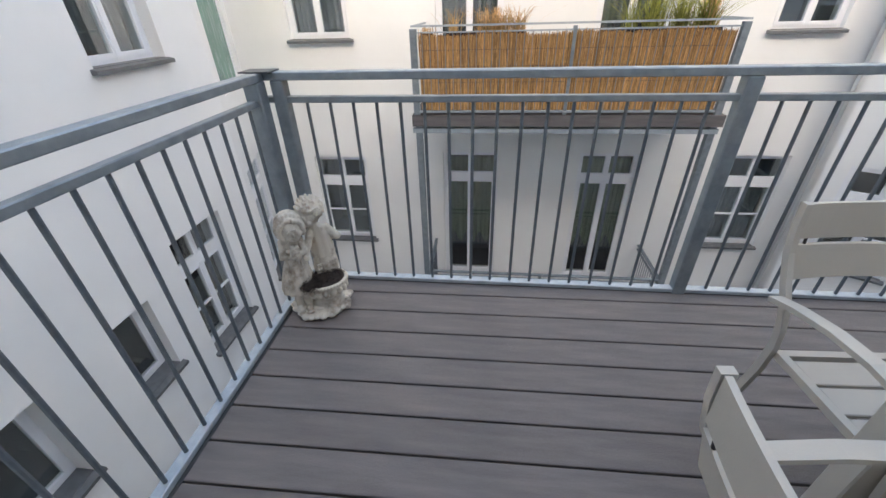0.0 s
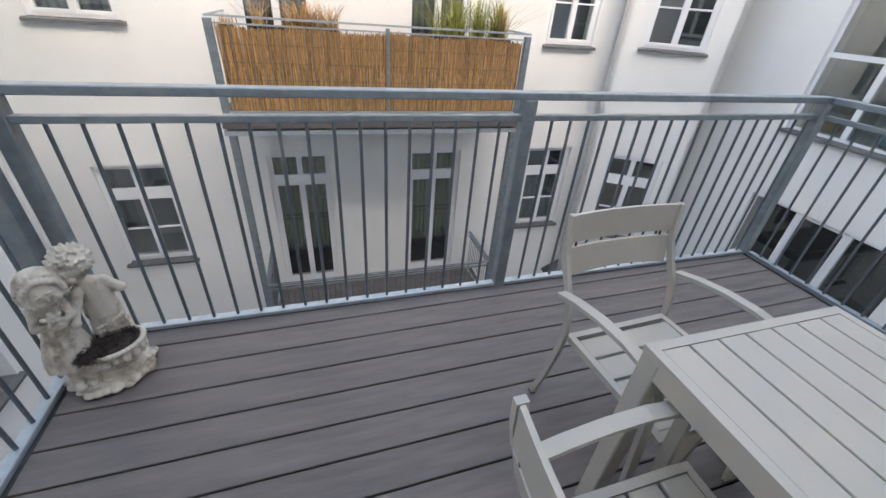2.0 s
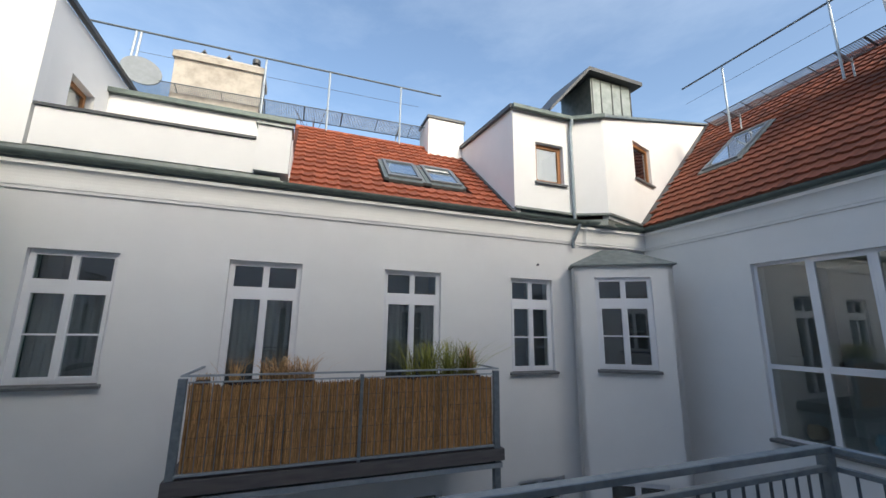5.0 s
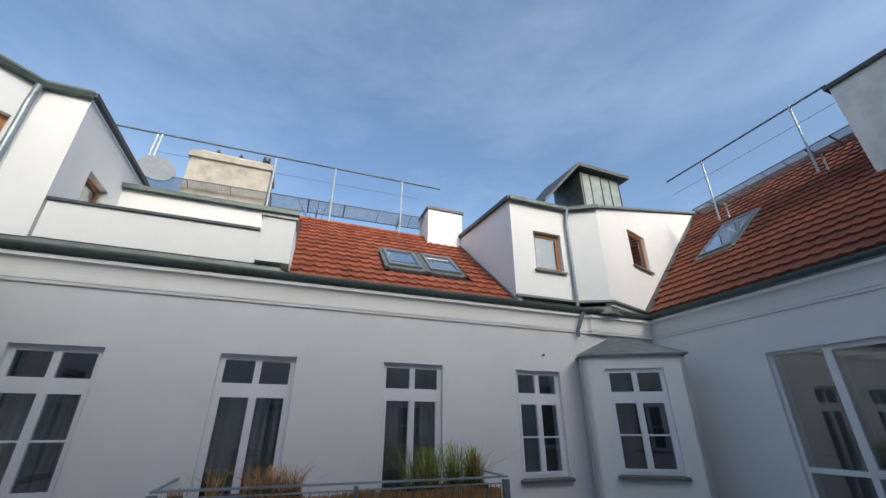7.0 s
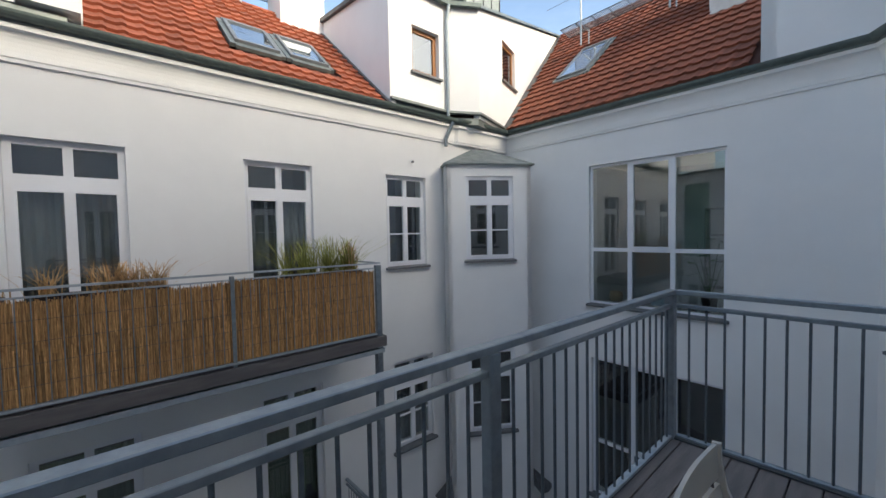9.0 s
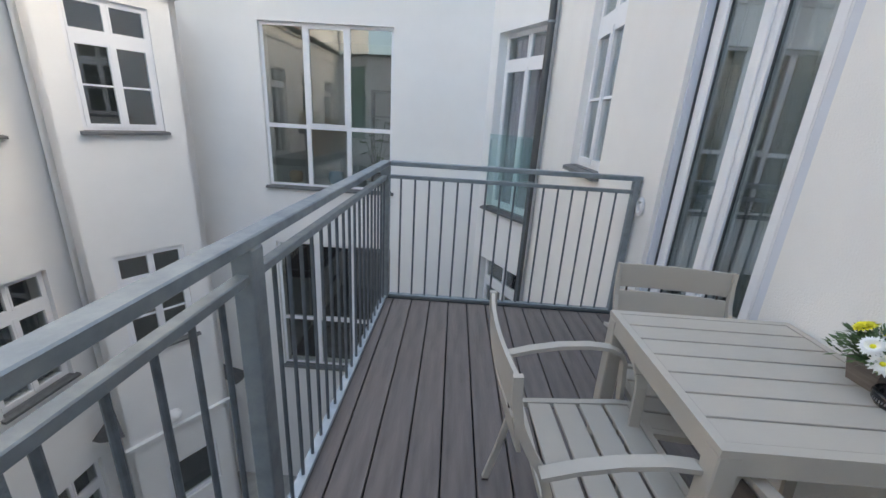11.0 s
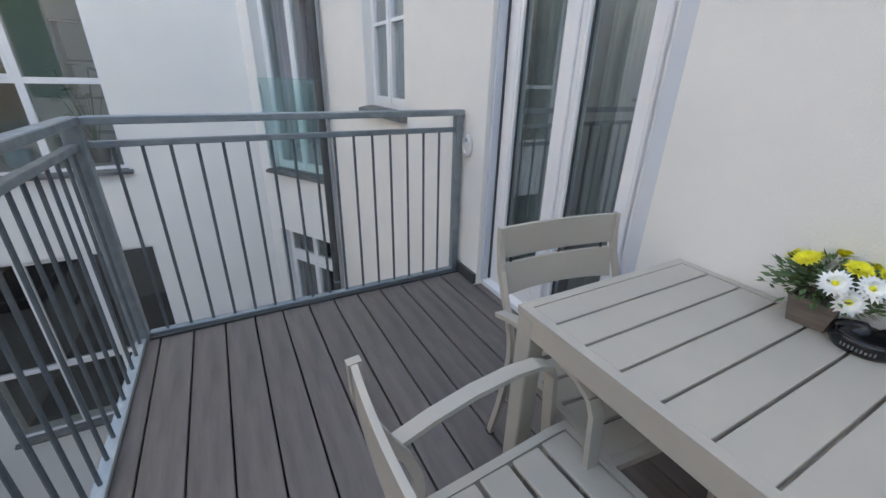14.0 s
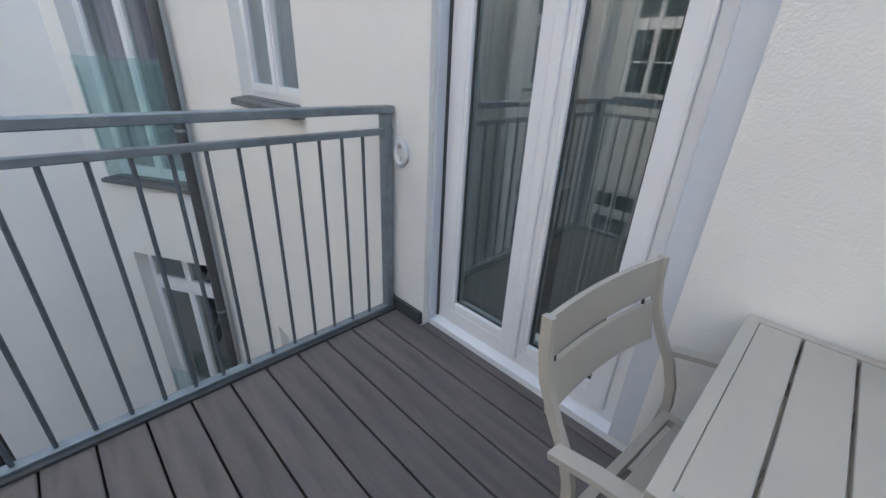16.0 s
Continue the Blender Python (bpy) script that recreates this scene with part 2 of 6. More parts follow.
def prism(bm, outline, z0, z1):
    lo = [bm.verts.new((x, y, z0)) for x, y in outline]
    hi = [bm.verts.new((x, y, z1)) for x, y in outline]
    n = len(outline)
    for i in range(n):
        bm.faces.new((lo[i], lo[(i + 1) % n], hi[(i + 1) % n], hi[i]))
    bm.faces.new(lo[::-1])
    bm.faces.new(hi)


def solid(bm, verts, faces):
    v = [bm.verts.new(p) for p in verts]
    for f in faces:
        bm.faces.new([v[i] for i in f])


def mesh_of(name, bm, material, smooth=False):
    bmesh.ops.recalc_face_normals(bm, faces=list(bm.faces))
    me = bpy.data.meshes.new(name)
    bm.to_mesh(me)
    bm.free()
    me.materials.append(material)
    if smooth:
        me.polygons.foreach_set("use_smooth", [True] * len(me.polygons))
    return me


def part(name, bm, material, parent=None, label="", smooth=False, m=None, kind=""):
    me = bm if isinstance(bm, bpy.types.Mesh) else mesh_of(name, bm, material, smooth)
    ob = new(name, me)
    if parent is not None:
        ob.parent = parent
    if m is not None:
        ob.matrix_basis = m
    if label or kind:
        tagged(ob, label, kind=kind)
    return ob


def thing(name, m, label="", category="", group="", kind=""):
    ob = new(name)
    ob.empty_display_size = 0.1
    ob.matrix_basis = m
    return tagged(ob, label, category, group, kind)


def frame_of(p, q):
    """Wall frame: x along the wall, y into it, z up."""
    u = Vector((q[0] - p[0], q[1] - p[1], 0)).normalized()
    v = Vector((-u.y, u.x, 0))
    m = Matrix.Identity(4)
    m.col[0], m.col[1], m.col[3] = (*u, 0), (*v, 0), (p[0], p[1], 0, 1)
    return m


def wall(name, p, q, z0, z1, thick, holes, material, label):
    m = frame_of(p, q)
    length = math.hypot(q[0] - p[0], q[1] - p[1])
    us = sorted({0, length, *[h[0] for h in holes], *[h[1] for h in holes]})
    zs = sorted({z0, z1, *[h[2] for h in holes], *[h[3] for h in holes]})
    empty = lambda i, j: not (0 <= i < len(us) - 1 and 0 <= j < len(zs) - 1) or any(
        h[0] - 1e-6 <= us[i] and us[i + 1] <= h[1] + 1e-6 and h[2] - 1e-6 <= zs[j] and zs[j + 1] <= h[3] + 1e-6 for h in holes)
    bm = bmesh.new()
    cache = {}

    def V(i, d, j):
        if (i, d, j) not in cache:
            cache[(i, d, j)] = bm.verts.new((us[i], d * thick, zs[j]))
        return cache[(i, d, j)]

    for i in range(len(us) - 1):
        for j in range(len(zs) - 1):
            if empty(i, j):
                continue
            bm.faces.new((V(i, 0, j), V(i + 1, 0, j), V(i + 1, 0, j + 1), V(i, 0, j + 1)))
            bm.faces.new((V(i, 1, j), V(i, 1, j + 1), V(i + 1, 1, j + 1), V(i + 1, 1, j)))
            if empty(i - 1, j): bm.faces.new((V(i, 0, j), V(i, 0, j + 1), V(i, 1, j + 1), V(i, 1, j)))
            if empty(i + 1, j): bm.faces.new((V(i + 1, 0, j), V(i + 1, 1, j), V(i + 1, 1, j + 1), V(i + 1, 0, j + 1)))
            if empty(i, j - 1): bm.faces.new((V(i, 0, j), V(i, 1, j), V(i + 1, 1, j), V(i + 1, 0, j)))
            if empty(i, j + 1): bm.faces.new((V(i, 0, j + 1), V(i + 1, 0, j + 1), V(i + 1, 1, j + 1), V(i, 1, j + 1)))
    ob = part(name, bm, material, m=m)
    return tagged(ob, label, kind="structure"), m


def ring(bm, x0, x1, z0, z1, y0, y1, t, tb=None):
    tb = tb or t
    box(bm, x0, x0 + t, y0, y1, z0, z1)
    box(bm, x1 - t, x1, y0, y1, z0, z1)
    box(bm, x0 + t, x1 - t, y0, y1, z1 - t, z1)
    box(bm, x0 + t, x1 - t, y0, y1, z0, z0 + tb)


def wavy(w, h, amp=0.03, n=40, seed=0, hem=0.0):
    rng = random.Random(seed)
    bm = bmesh.new()
    ph = rng.random() * 6
    top, bot = [], []
    for i in range(n + 1):
        x = w * i / n
        y = amp * math.sin(i * 1.55 + ph + 0.8 * math.sin(i * 0.37))
        top.append(bm.verts.new((x, y * 0.6, h)))
        bot.append(bm.verts.new((x, y, hem * (0.5 + 0.5 * math.sin(i * 0.55 + ph)))))
    for i in range(n):
        bm.faces.new((bot[i], bot[i + 1], top[i + 1], top[i]))
    return bm


WIN = [0]


def window(M, u, z, w, h, style, room="dark", curtain="", recess=0.085, sill=True, depth=0.38, label="", roomdepth=1.2):
    """A window or glazed door in an opening of a wall, with the room behind it."""
    WIN[0] += 1
    at = M @ Matrix.Translation((u, 0, z))
    win = thing("window_%d" % WIN[0], at, label or "white-framed double casement window with a transom light", kind="structure")
    y0, y1 = recess, recess + 0.07
    ft = 0.055
    bm = bmesh.new()
    ring(bm, 0.001, w - 0.001, 0.001, h - 0.001, y0, y1, ft)
    lights = []
    if style in ("casement", "door", "french"):
        tz0, tz1 = h - 0.60, h - 0.47
        box(bm, ft, w - ft, y0 - 0.008, y1, tz0, tz1)
        cx = w / 2
        box(bm, cx - 0.022, cx + 0.022, y0 + 0.004, y1, tz1, h - ft)
        part("window_frame", bm, M_FRAME, win)
        for a, b in ((ft, cx - 0.022), (cx + 0.022, w - ft)):
            bs = bmesh.new()
            ring(bs, a, b, tz1, h - ft, y0 - 0.006, y0 + 0.05, 0.028)
            part("transom_sash", bs, M_FRAME, win)
            lights.append((a + 0.028, b - 0.028, tz1 + 0.028, h - ft - 0.028))
        for k, (a, b) in enumerate(((ft, cx), (cx, w - ft))):
            bs = bmesh.new()
            st, sb = 0.055, (0.055 if style == "casement" else 0.085)
            ring(bs, a, b - 0.001, ft, tz0, y0 - 0.014, y0 + 0.05, st, sb)
            zz = (ft + sb, tz0 - st)
            if style == "casement":
                mid = ft + (tz0 - ft) * 0.50
                box(bs, a + st, b - st - 0.001, y0 - 0.008, y0 + 0.03, mid - 0.014, mid + 0.014)
                lights += [(a + st, b - st - 0.001, zz[0], mid - 0.014), (a + st, b - st - 0.001, mid + 0.014, zz[1])]
            else:
                lights.append((a + st, b - st - 0.001, *zz))
            sash = part("sash", bs, M_FRAME, win)
        bh = bmesh.new()
        box(bh, cx - 0.03, cx + 0.03, y0 - 0.024, y0 - 0.015, ft, tz0)
        part("meeting_strip", bh, M_FRAME, win)
    elif style == "grid":
        c1, c2, cz = w * 0.335, w * 0.655, h * 0.395
        for c in (c1, c2):
            box(bm, c - 0.045, c + 0.045, y0 - 0.006, y1, ft, h - ft)
        for a, b in ((ft, c1 - 0.045), (c1 + 0.045, c2 - 0.045), (c2 + 0.045, w - ft)):
            box(bm, a, b, y0, y1, cz - 0.04, cz + 0.04)
            lights += [(a, b, ft, cz - 0.04), (a, b, cz + 0.04, h - ft)]
        part("window_frame", bm, M_FRAME, win)
        a, b = c1 + 0.045, c2 - 0.045
        bs = bmesh.new()
        ring(bs, a, b, cz + 0.04, h - ft, y0 - 0.012, y0 + 0.05, 0.035)
        part("sash", bs, M_FRAME, win)
    else:  # a single light
        mt = M_WOODFR if style == "wood" else M_FRAME
        part("window_frame", bm, mt, win)
        bs = bmesh.new()
        ring(bs, ft, w - ft, ft, h - ft, y0 - 0.01, y0 + 0.04, 0.04)
        part("sash", bs, mt, win)
        lights.append((ft + 0.04, w - ft - 0.04, ft + 0.04, h - ft - 0.04))
    for a, b, c, d in lights:
        bp = bmesh.new()
        box(bp, a - 0.003, b + 0.003, y0 + 0.018, y0 + 0.024, c - 0.003, d + 0.003)
        part("pane", bp, M_GLASS, win)
    if sill:
        bsl = bmesh.new()
        solid(bsl, [(-0.05, -0.075, -0.055), (w + 0.05, -0.075, -0.055), (w + 0.05, -0.075, -0.012), (-0.05, -0.075, -0.012),
                    (-0.05, -0.001, -0.055), (w + 0.05, -0.001, -0.055), (w + 0.05, -0.001, 0.004), (-0.05, -0.001, 0.004)],
              [(0, 1, 2, 3), (4, 7, 6, 5), (0, 4, 5, 1), (3, 2, 6, 7), (0, 3, 7, 4), (1, 5, 6, 2)])
        box(bsl, 0.002, w - 0.002, -0.001, y0, 0.002, 0.012)
        part("window_sill", bsl, M_SILL, win, "dark grey metal sill")
    # room: a shallow box whose wall colour stands in for its dimness
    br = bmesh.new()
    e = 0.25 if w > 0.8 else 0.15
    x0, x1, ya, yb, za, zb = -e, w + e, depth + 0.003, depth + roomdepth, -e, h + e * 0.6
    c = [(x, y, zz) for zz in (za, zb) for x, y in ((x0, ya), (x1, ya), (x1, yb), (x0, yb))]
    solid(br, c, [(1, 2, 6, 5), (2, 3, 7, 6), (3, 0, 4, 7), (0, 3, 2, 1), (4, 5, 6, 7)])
    part("room", br, {"dark": M_ROOMSHADE, "mid": M_ROOM, "light": M_ROOMLIGHT}[room], win, "room box behind the glass, its dimness set by wall colour")
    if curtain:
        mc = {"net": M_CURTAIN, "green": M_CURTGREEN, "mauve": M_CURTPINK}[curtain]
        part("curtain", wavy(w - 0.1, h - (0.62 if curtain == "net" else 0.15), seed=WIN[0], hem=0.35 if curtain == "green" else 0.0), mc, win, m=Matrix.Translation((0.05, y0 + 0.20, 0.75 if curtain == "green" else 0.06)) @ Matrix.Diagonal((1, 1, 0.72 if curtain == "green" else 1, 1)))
    return win


# ---- the plan ----
FY, EX, WY, LX = 5.90, 7.28, -1.91, -5.10
GROUND = -8.2
EAVE = 4.18
F0, F1 = (-5.75, FY), (EX, FY)
B0 = (EX, -1.0)
B1 = (5.86, -1.84)
L0, L1 = (LX, 4.05), (-5.75, FY)


def cut(u, z, w, h):
    return (u, u + w, z, z + h)


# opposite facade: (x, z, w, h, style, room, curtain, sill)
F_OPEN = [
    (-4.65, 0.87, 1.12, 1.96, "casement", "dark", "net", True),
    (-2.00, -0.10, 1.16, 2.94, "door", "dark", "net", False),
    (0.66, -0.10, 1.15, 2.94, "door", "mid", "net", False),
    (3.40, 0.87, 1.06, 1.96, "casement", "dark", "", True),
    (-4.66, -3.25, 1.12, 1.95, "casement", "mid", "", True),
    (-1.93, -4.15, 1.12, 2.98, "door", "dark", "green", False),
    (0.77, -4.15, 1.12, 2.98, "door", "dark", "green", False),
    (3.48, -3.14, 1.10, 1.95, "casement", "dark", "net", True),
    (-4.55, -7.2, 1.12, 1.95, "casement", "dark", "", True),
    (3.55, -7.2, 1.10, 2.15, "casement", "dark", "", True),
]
wall_f, MF = wall("wall_opposite", F0, F1, GROUND, EAVE - 0.02, 0.38, [cut(x - F0[0], z, w, h) for x, z, w, h, *_ in F_OPEN], M_PLASTER, "white rendered courtyard facade with tall windows")
for x, z, w, h, st, rm, cu, sl in F_OPEN:
    window(MF, x - F0[0], z, w, h, st, rm, cu, sill=sl, label="white glazed balcony door with a transom light" if st == "door" else "")

E_OPEN = [(5.90 - 3.47, -0.10, 2.62, 3.13), (5.90 - 3.43, -4.55, 2.62, 3.20)]
wall_e, ME = wall("wall_east", F1, B0, GROUND, EAVE + 0.06, 0.38, [cut(*o) for o in E_OPEN], M_PLASTER, "white rendered courtyard facade with large glazed windows")
window(ME, *E_OPEN[0][:2], 2.62, 3.13, "grid", "light", "", roomdepth=2.6, label="large white six-light window of a bright studio")
window(ME, *E_OPEN[1][:2], 2.62, 3.20, "grid", "dark", "", roomdepth=2.0, label="large white six-light window of a dark room")

A_OPEN = [(0.25, -0.20, 1.34, 3.19), (0.25, -4.40, 1.34, 3.12)]
wall_a, MA = wall("wall_angled", B0, B1, GROUND, EAVE + 0.06, 0.38, [cut(*o) for o in A_OPEN], M_PLASTER, "white rendered angled corner wall")
window(MA, *A_OPEN[0][:2], 1.34, 3.19, "door", "mid", "mauve", recess=0.18, label="tall white french window with glass guard")
window(MA, *A_OPEN[1][:2], 1.34, 3.12, "door", "dark", "", recess=0.18, label="tall white french window of the lower floor")

H_END = (-5.10, WY)
H_OPEN = [(6.0 - 4.02, 1.0, 1.03, 2.02), (6.0 - 4.02, -3.25, 1.03, 2.0), (6.0 - 1.772, -0.02, 1.115, 2.55), (6.0 + 0.62, 0.03, 1.0, 2.50)]
wall_h, MH = wall("wall_house", (6.0, WY), H_END, GROUND, 4.3, 0.38, [cut(*o) for o in H_OPEN], M_PLASTER_N, "white rough-rendered house wall behind the balcony")
window(MH, *H_OPEN[0], "casement", "mid", "net")
window(MH, *H_OPEN[1], "casement", "dark", "")

L_OPEN = [(2.20, 0.87, 1.06, 1.96, "casement", "mid", "net"), (-0.30, 0.87, 1.06, 1.96, "casement", "mid", ""), (2.13, -3.15, 1.06, 1.93, "casement", "dark", ""), (1.0, -2.7, 0.52, 1.08, "single", "dark", ""), (-0.75, -2.8, 0.85, 1.15, "single", "dark", "")]
wall_l, ML = wall("wall_west", (LX, WY), L0, GROUND, 4.2, 0.38, [cut(y - WY, z, w, h) for y, z, w, h, *_ in L_OPEN], M_PLASTER, "white rendered courtyard facade with small windows")
for y, z, w, h, st, rm, cu in L_OPEN:
    window(ML, y - WY, z, w, h, st, rm, cu, recess=0.16 if st == "casement" else 0.22)
K_OPEN = [(0.32, 0.20, 1.35, 3.6), (0.25, -3.3, 1.3, 2.25)]
wall_k, MK = wall("wall_stair", L0, L1, GROUND, 4.2, 0.38, [cut(*o) for o in K_OPEN], M_PLASTER, "white rendered corner wall of the staircase")
window(MK, *K_OPEN[1], "casement", "dark", "")


def stair_glazing():
    g = thing("window_%d" % 40, MK @ Matrix.Translation((0.32, 0.0, 0.20)), "tall strip of green ribbed profile glass in a white frame", kind="structure")
    bm = bmesh.new()
    ring(bm, 0.001, 1.349, 0.001, 3.599, 0.03, 0.1, 0.06)
    part("window_frame", bm, M_FRAME, g)
    for i in range(5):
        bm = bmesh.new()
        a = 0.06 + i * 0.246
        box(bm, a + 0.004, a + 0.242, 0.05, 0.075, 0.06, 3.54)
        part("pane", bm, M_STAIRGLASS, g)


stair_glazing()
# ---- corner bay ----
BA, BB = Vector((4.73, 5.47)), Vector((6.40, 4.43))
bdir = (BB - BA).normalized()
bn = Vector((-bdir.y, bdir.x))
BAY_OPEN = [(0.42, 0.95, 1.12, 1.90), (0.42, -3.05, 1.12, 1.92), (0.55, -7.0, 1.05, 1.15)]
wall_b, MB = wall("wall_bay", tuple(BA), tuple(BB), GROUND, 3.10, 0.22, [cut(*o) for o in BAY_OPEN], M_PLASTER, "white rendered corner bay")
window(MB, *BAY_OPEN[0], "casement", "dark", "", recess=0.04, depth=0.22, roomdepth=0.5)
window(MB, *BAY_OPEN[1], "casement", "dark", "", recess=0.04, depth=0.22, roomdepth=0.5)
window(MB, *BAY_OPEN[2], "single", "dark", "", recess=0.05, depth=0.22, roomdepth=0.5, sill=False)
for nm, p0, p1 in (("wall_bay_side", (BA.x + bn.x * 0.45, BA.y + bn.y * 0.45), tuple(BA)), ("wall_bay_return", tuple(BB), (BB.x + bn.x * 1.05, BB.y + bn.y * 1.05))):
    wall(nm, p0, p1, GROUND, 3.10, 0.10, [], M_PLASTER, "white rendered side of the corner bay")


def bay_roof():
    bm = bmesh.new()
    e = 0.07
    a = BA - bdir * e - bn * e
    b = BB + bdir * e - bn * e
    c = BB + bdir * e + bn * 1.1
    d = BA - bdir * e + bn * 0.5
    z = 3.10
    pts = [(a.x, a.y, z), (b.x, b.y, z), (c.x, c.y, z), (d.x, d.y, z)]
    low = [(x, y, zz) for x, y, zz in pts]
    up = [(x, y, zz + 0.035) for x, y, zz in pts]
    r1 = BA + bdir * 0.75 + bn * 0.75
    r2 = BA + bdir * 1.25 + bn * 0.95
    solid(bm, low + up + [(r1.x, r1.y, 3.60), (r2.x, r2.y, 3.62)],
          [(3, 2, 1, 0), (0, 1, 5, 4), (1, 2, 6, 5), (2, 3, 7, 6), (3, 0, 4, 7), (4, 5, 9, 8), (5, 6, 9), (6, 7, 8, 9), (7, 4, 8)])
    part("roof_bay", bm, M_ZINC, label="small hipped grey zinc roof over the bay", kind="structure")


bay_roof()
bm = bmesh.new()
p = BA - bdir * 0.02 - bn * 0.04
q = BB + bdir * 0.03 - bn * 0.04
sweep(bm, [(p.x, p.y, -4.98), (q.x, q.y, -4.98)], 0.045, 0.03)
part("trim_bay_ledge", bm, M_PLASTER, label="white rendered ledge under the bay", kind="structure")
for c, sg in ((BA + bn * 0.1, -1), (BB + bdir * 0.0, 1)):
    bm = bmesh.new()
    ang = math.atan2(-bn.y, -bn.x)
    tip = (c.x, c.y, -4.05)
    o = [(c.x + math.cos(ang + sg * t) * 0.42, c.y + math.sin(ang + sg * t) * 0.42, -4.42) for t in (0.05, 0.5, 0.95, 1.35)]
    solid(bm, [tip, *o, (c.x, c.y, -4.46)], [(0, 1, 2), (0, 2, 3), (0, 3, 4), (5, 2, 1), (5, 3, 2), (5, 4, 3), (0, 5, 1), (0, 4, 5)])
    part("trim_cap", bm, M_COPING, label="dark metal capping beside the bay", kind="structure")
lamp = thing("wall_lamp", MB @ Matrix.Translation((0.85, -0.13, -4.62)), "white opal globe wall lamp on the bay", "wall lamp")
bm = bmesh.new()
bmesh.ops.create_icosphere(bm, subdivisions=3, radius=0.125)
part("globe", bm, M_WHITEPL, lamp, smooth=True)
bm = bmesh.new()
tube(bm, (0, 0.09, -0.02), (0, 0.129, -0.02), 0.06, 16)
part("mount", bm, M_GALV, lamp)

for M_, u_, z_ in ((MF, 4.075 - F0[0], 3.15), (MA, 0.72, 3.66)):
    eye_ = thing("wall_hook", M_ @ Matrix.Translation((u_, 0, z_)), "small dark metal wire anchor on the white facade", "wall hook")
    bm = bmesh.new()
    tube(bm, (0, 0, 0), (0, -0.05, 0), 0.012, 8)
    part("pin", bm, M_COPING, eye_)
    bm = bmesh.new()
    tube(bm, (0, -0.05, 0), (0, -0.065, 0), 0.026, 12)
    part("disc", bm, M_COPING, eye_)

# ---- cornices and gutters ----
def run(name, pts, prof, material, label):
    """Extrudes a profile (out, z) along wall points, mitred."""
    bm = bmesh.new()
    rings = []
    for i, pnt in enumerate(pts):
        pv = Vector(pnt)
        ds = []
        if i: ds.append((pv - Vector(pts[i - 1])).normalized())
        if i < len(pts) - 1: ds.append((Vector(pts[i + 1]) - pv).normalized())
        ns = [Vector((d.y, -d.x)) for d in ds]
        n = sum(ns, Vector((0, 0)))
        n = n.normalized() / max(0.3, n.normalized().dot(ns[0]))
        rings.append([bm.verts.new((pv.x + n.x * o, pv.y + n.y * o, z)) for o, z in prof])
    k = len(prof)
    for r, s in zip(rings, rings[1:]):
        for i in range(k):
            bm.faces.new((r[i], r[(i + 1) % k], s[(i + 1) % k], s[i]))
    bm.faces.new(rings[0][::-1])
    bm.faces.new(rings[-1])
    return part(name, bm, material, label=label, kind="structure")


CORN = [(LX, -1.8), L0, L1, (5.35, FY), (5.42, FY - 0.05), (EX - 0.05, FY - 0.05), (EX, FY - 0.1), B0, (5.88, -1.85)]
run("trim_cornice", CORN, [(0.001, 3.70), (0.030, 3.705), (0.034, 3.745), (0.044, 3.76)] + [(0.044 + 0.116 * (1 - math.cos(a)), 3.76 + 0.30 * math.sin(a)) for a in [i * math.pi / 16 for i in range(1, 9)]] + [(0.16, 4.12), (0.001, 4.12)], M_PLASTER, "white moulded cornice under the eaves")
run("trim_eaves_flashing", CORN, [(0.001, 4.125), (0.18, 4.125), (0.18, 4.16), (0.001, 4.19)], M_ZINC, "grey zinc eaves flashing")
gut_prof = [(0.20 + 0.085 * math.cos(a), 4.235 + 0.085 * math.sin(a)) for a in [math.pi + i * math.pi / 8 for i in range(9)]] + [(0.20 + 0.078 * math.cos(a), 4.235 + 0.078 * math.sin(a)) for a in [-i * math.pi / 8 for i in range(9)]]
run("trim_gutter", CORN, gut_prof, M_GUTTER, "dark grey-green half-round gutter along the eaves")


def pipe(name, pts, r, material, label):
    bm = bmesh.new()
    for a, b in zip(pts, pts[1:]):
        tube(bm, a, b, r, 14)
    t = thing(name, Matrix.Translation(pts[-1]), label, "downpipe")
    o = part("pipe", bm, material, t, smooth=False)
    o.matrix_basis = Matrix.Translation(-Vector(pts[-1]))
    za, zb = pts[-1][2], pts[-2][2]
    n = max(1, int(abs(zb - za) / 2.2))
    for i in range(n):
        z = za + (i + 0.6) * (zb - za) / n
        bm = bmesh.new()
        tube(bm, (0, 0, z - za - 0.015), (0, 0, z - za + 0.015), r + 0.008, 14)
        part("bracket", bm, M_GALV, t)
    return t


pipe("downpipe", [(5.92, -1.68, 4.15), (5.80, -1.79, 3.9), (5.80, -1.79, GROUND)], 0.055, M_PIPE, "dark grey downpipe in the corner beside the french window")
pipe("downpipe", [(5.13, 5.66, 4.15), (5.02, 5.80, 3.75), (5.02, 5.80, 3.6), ], 0.04, M_GALV, "short grey spout over the bay roof")

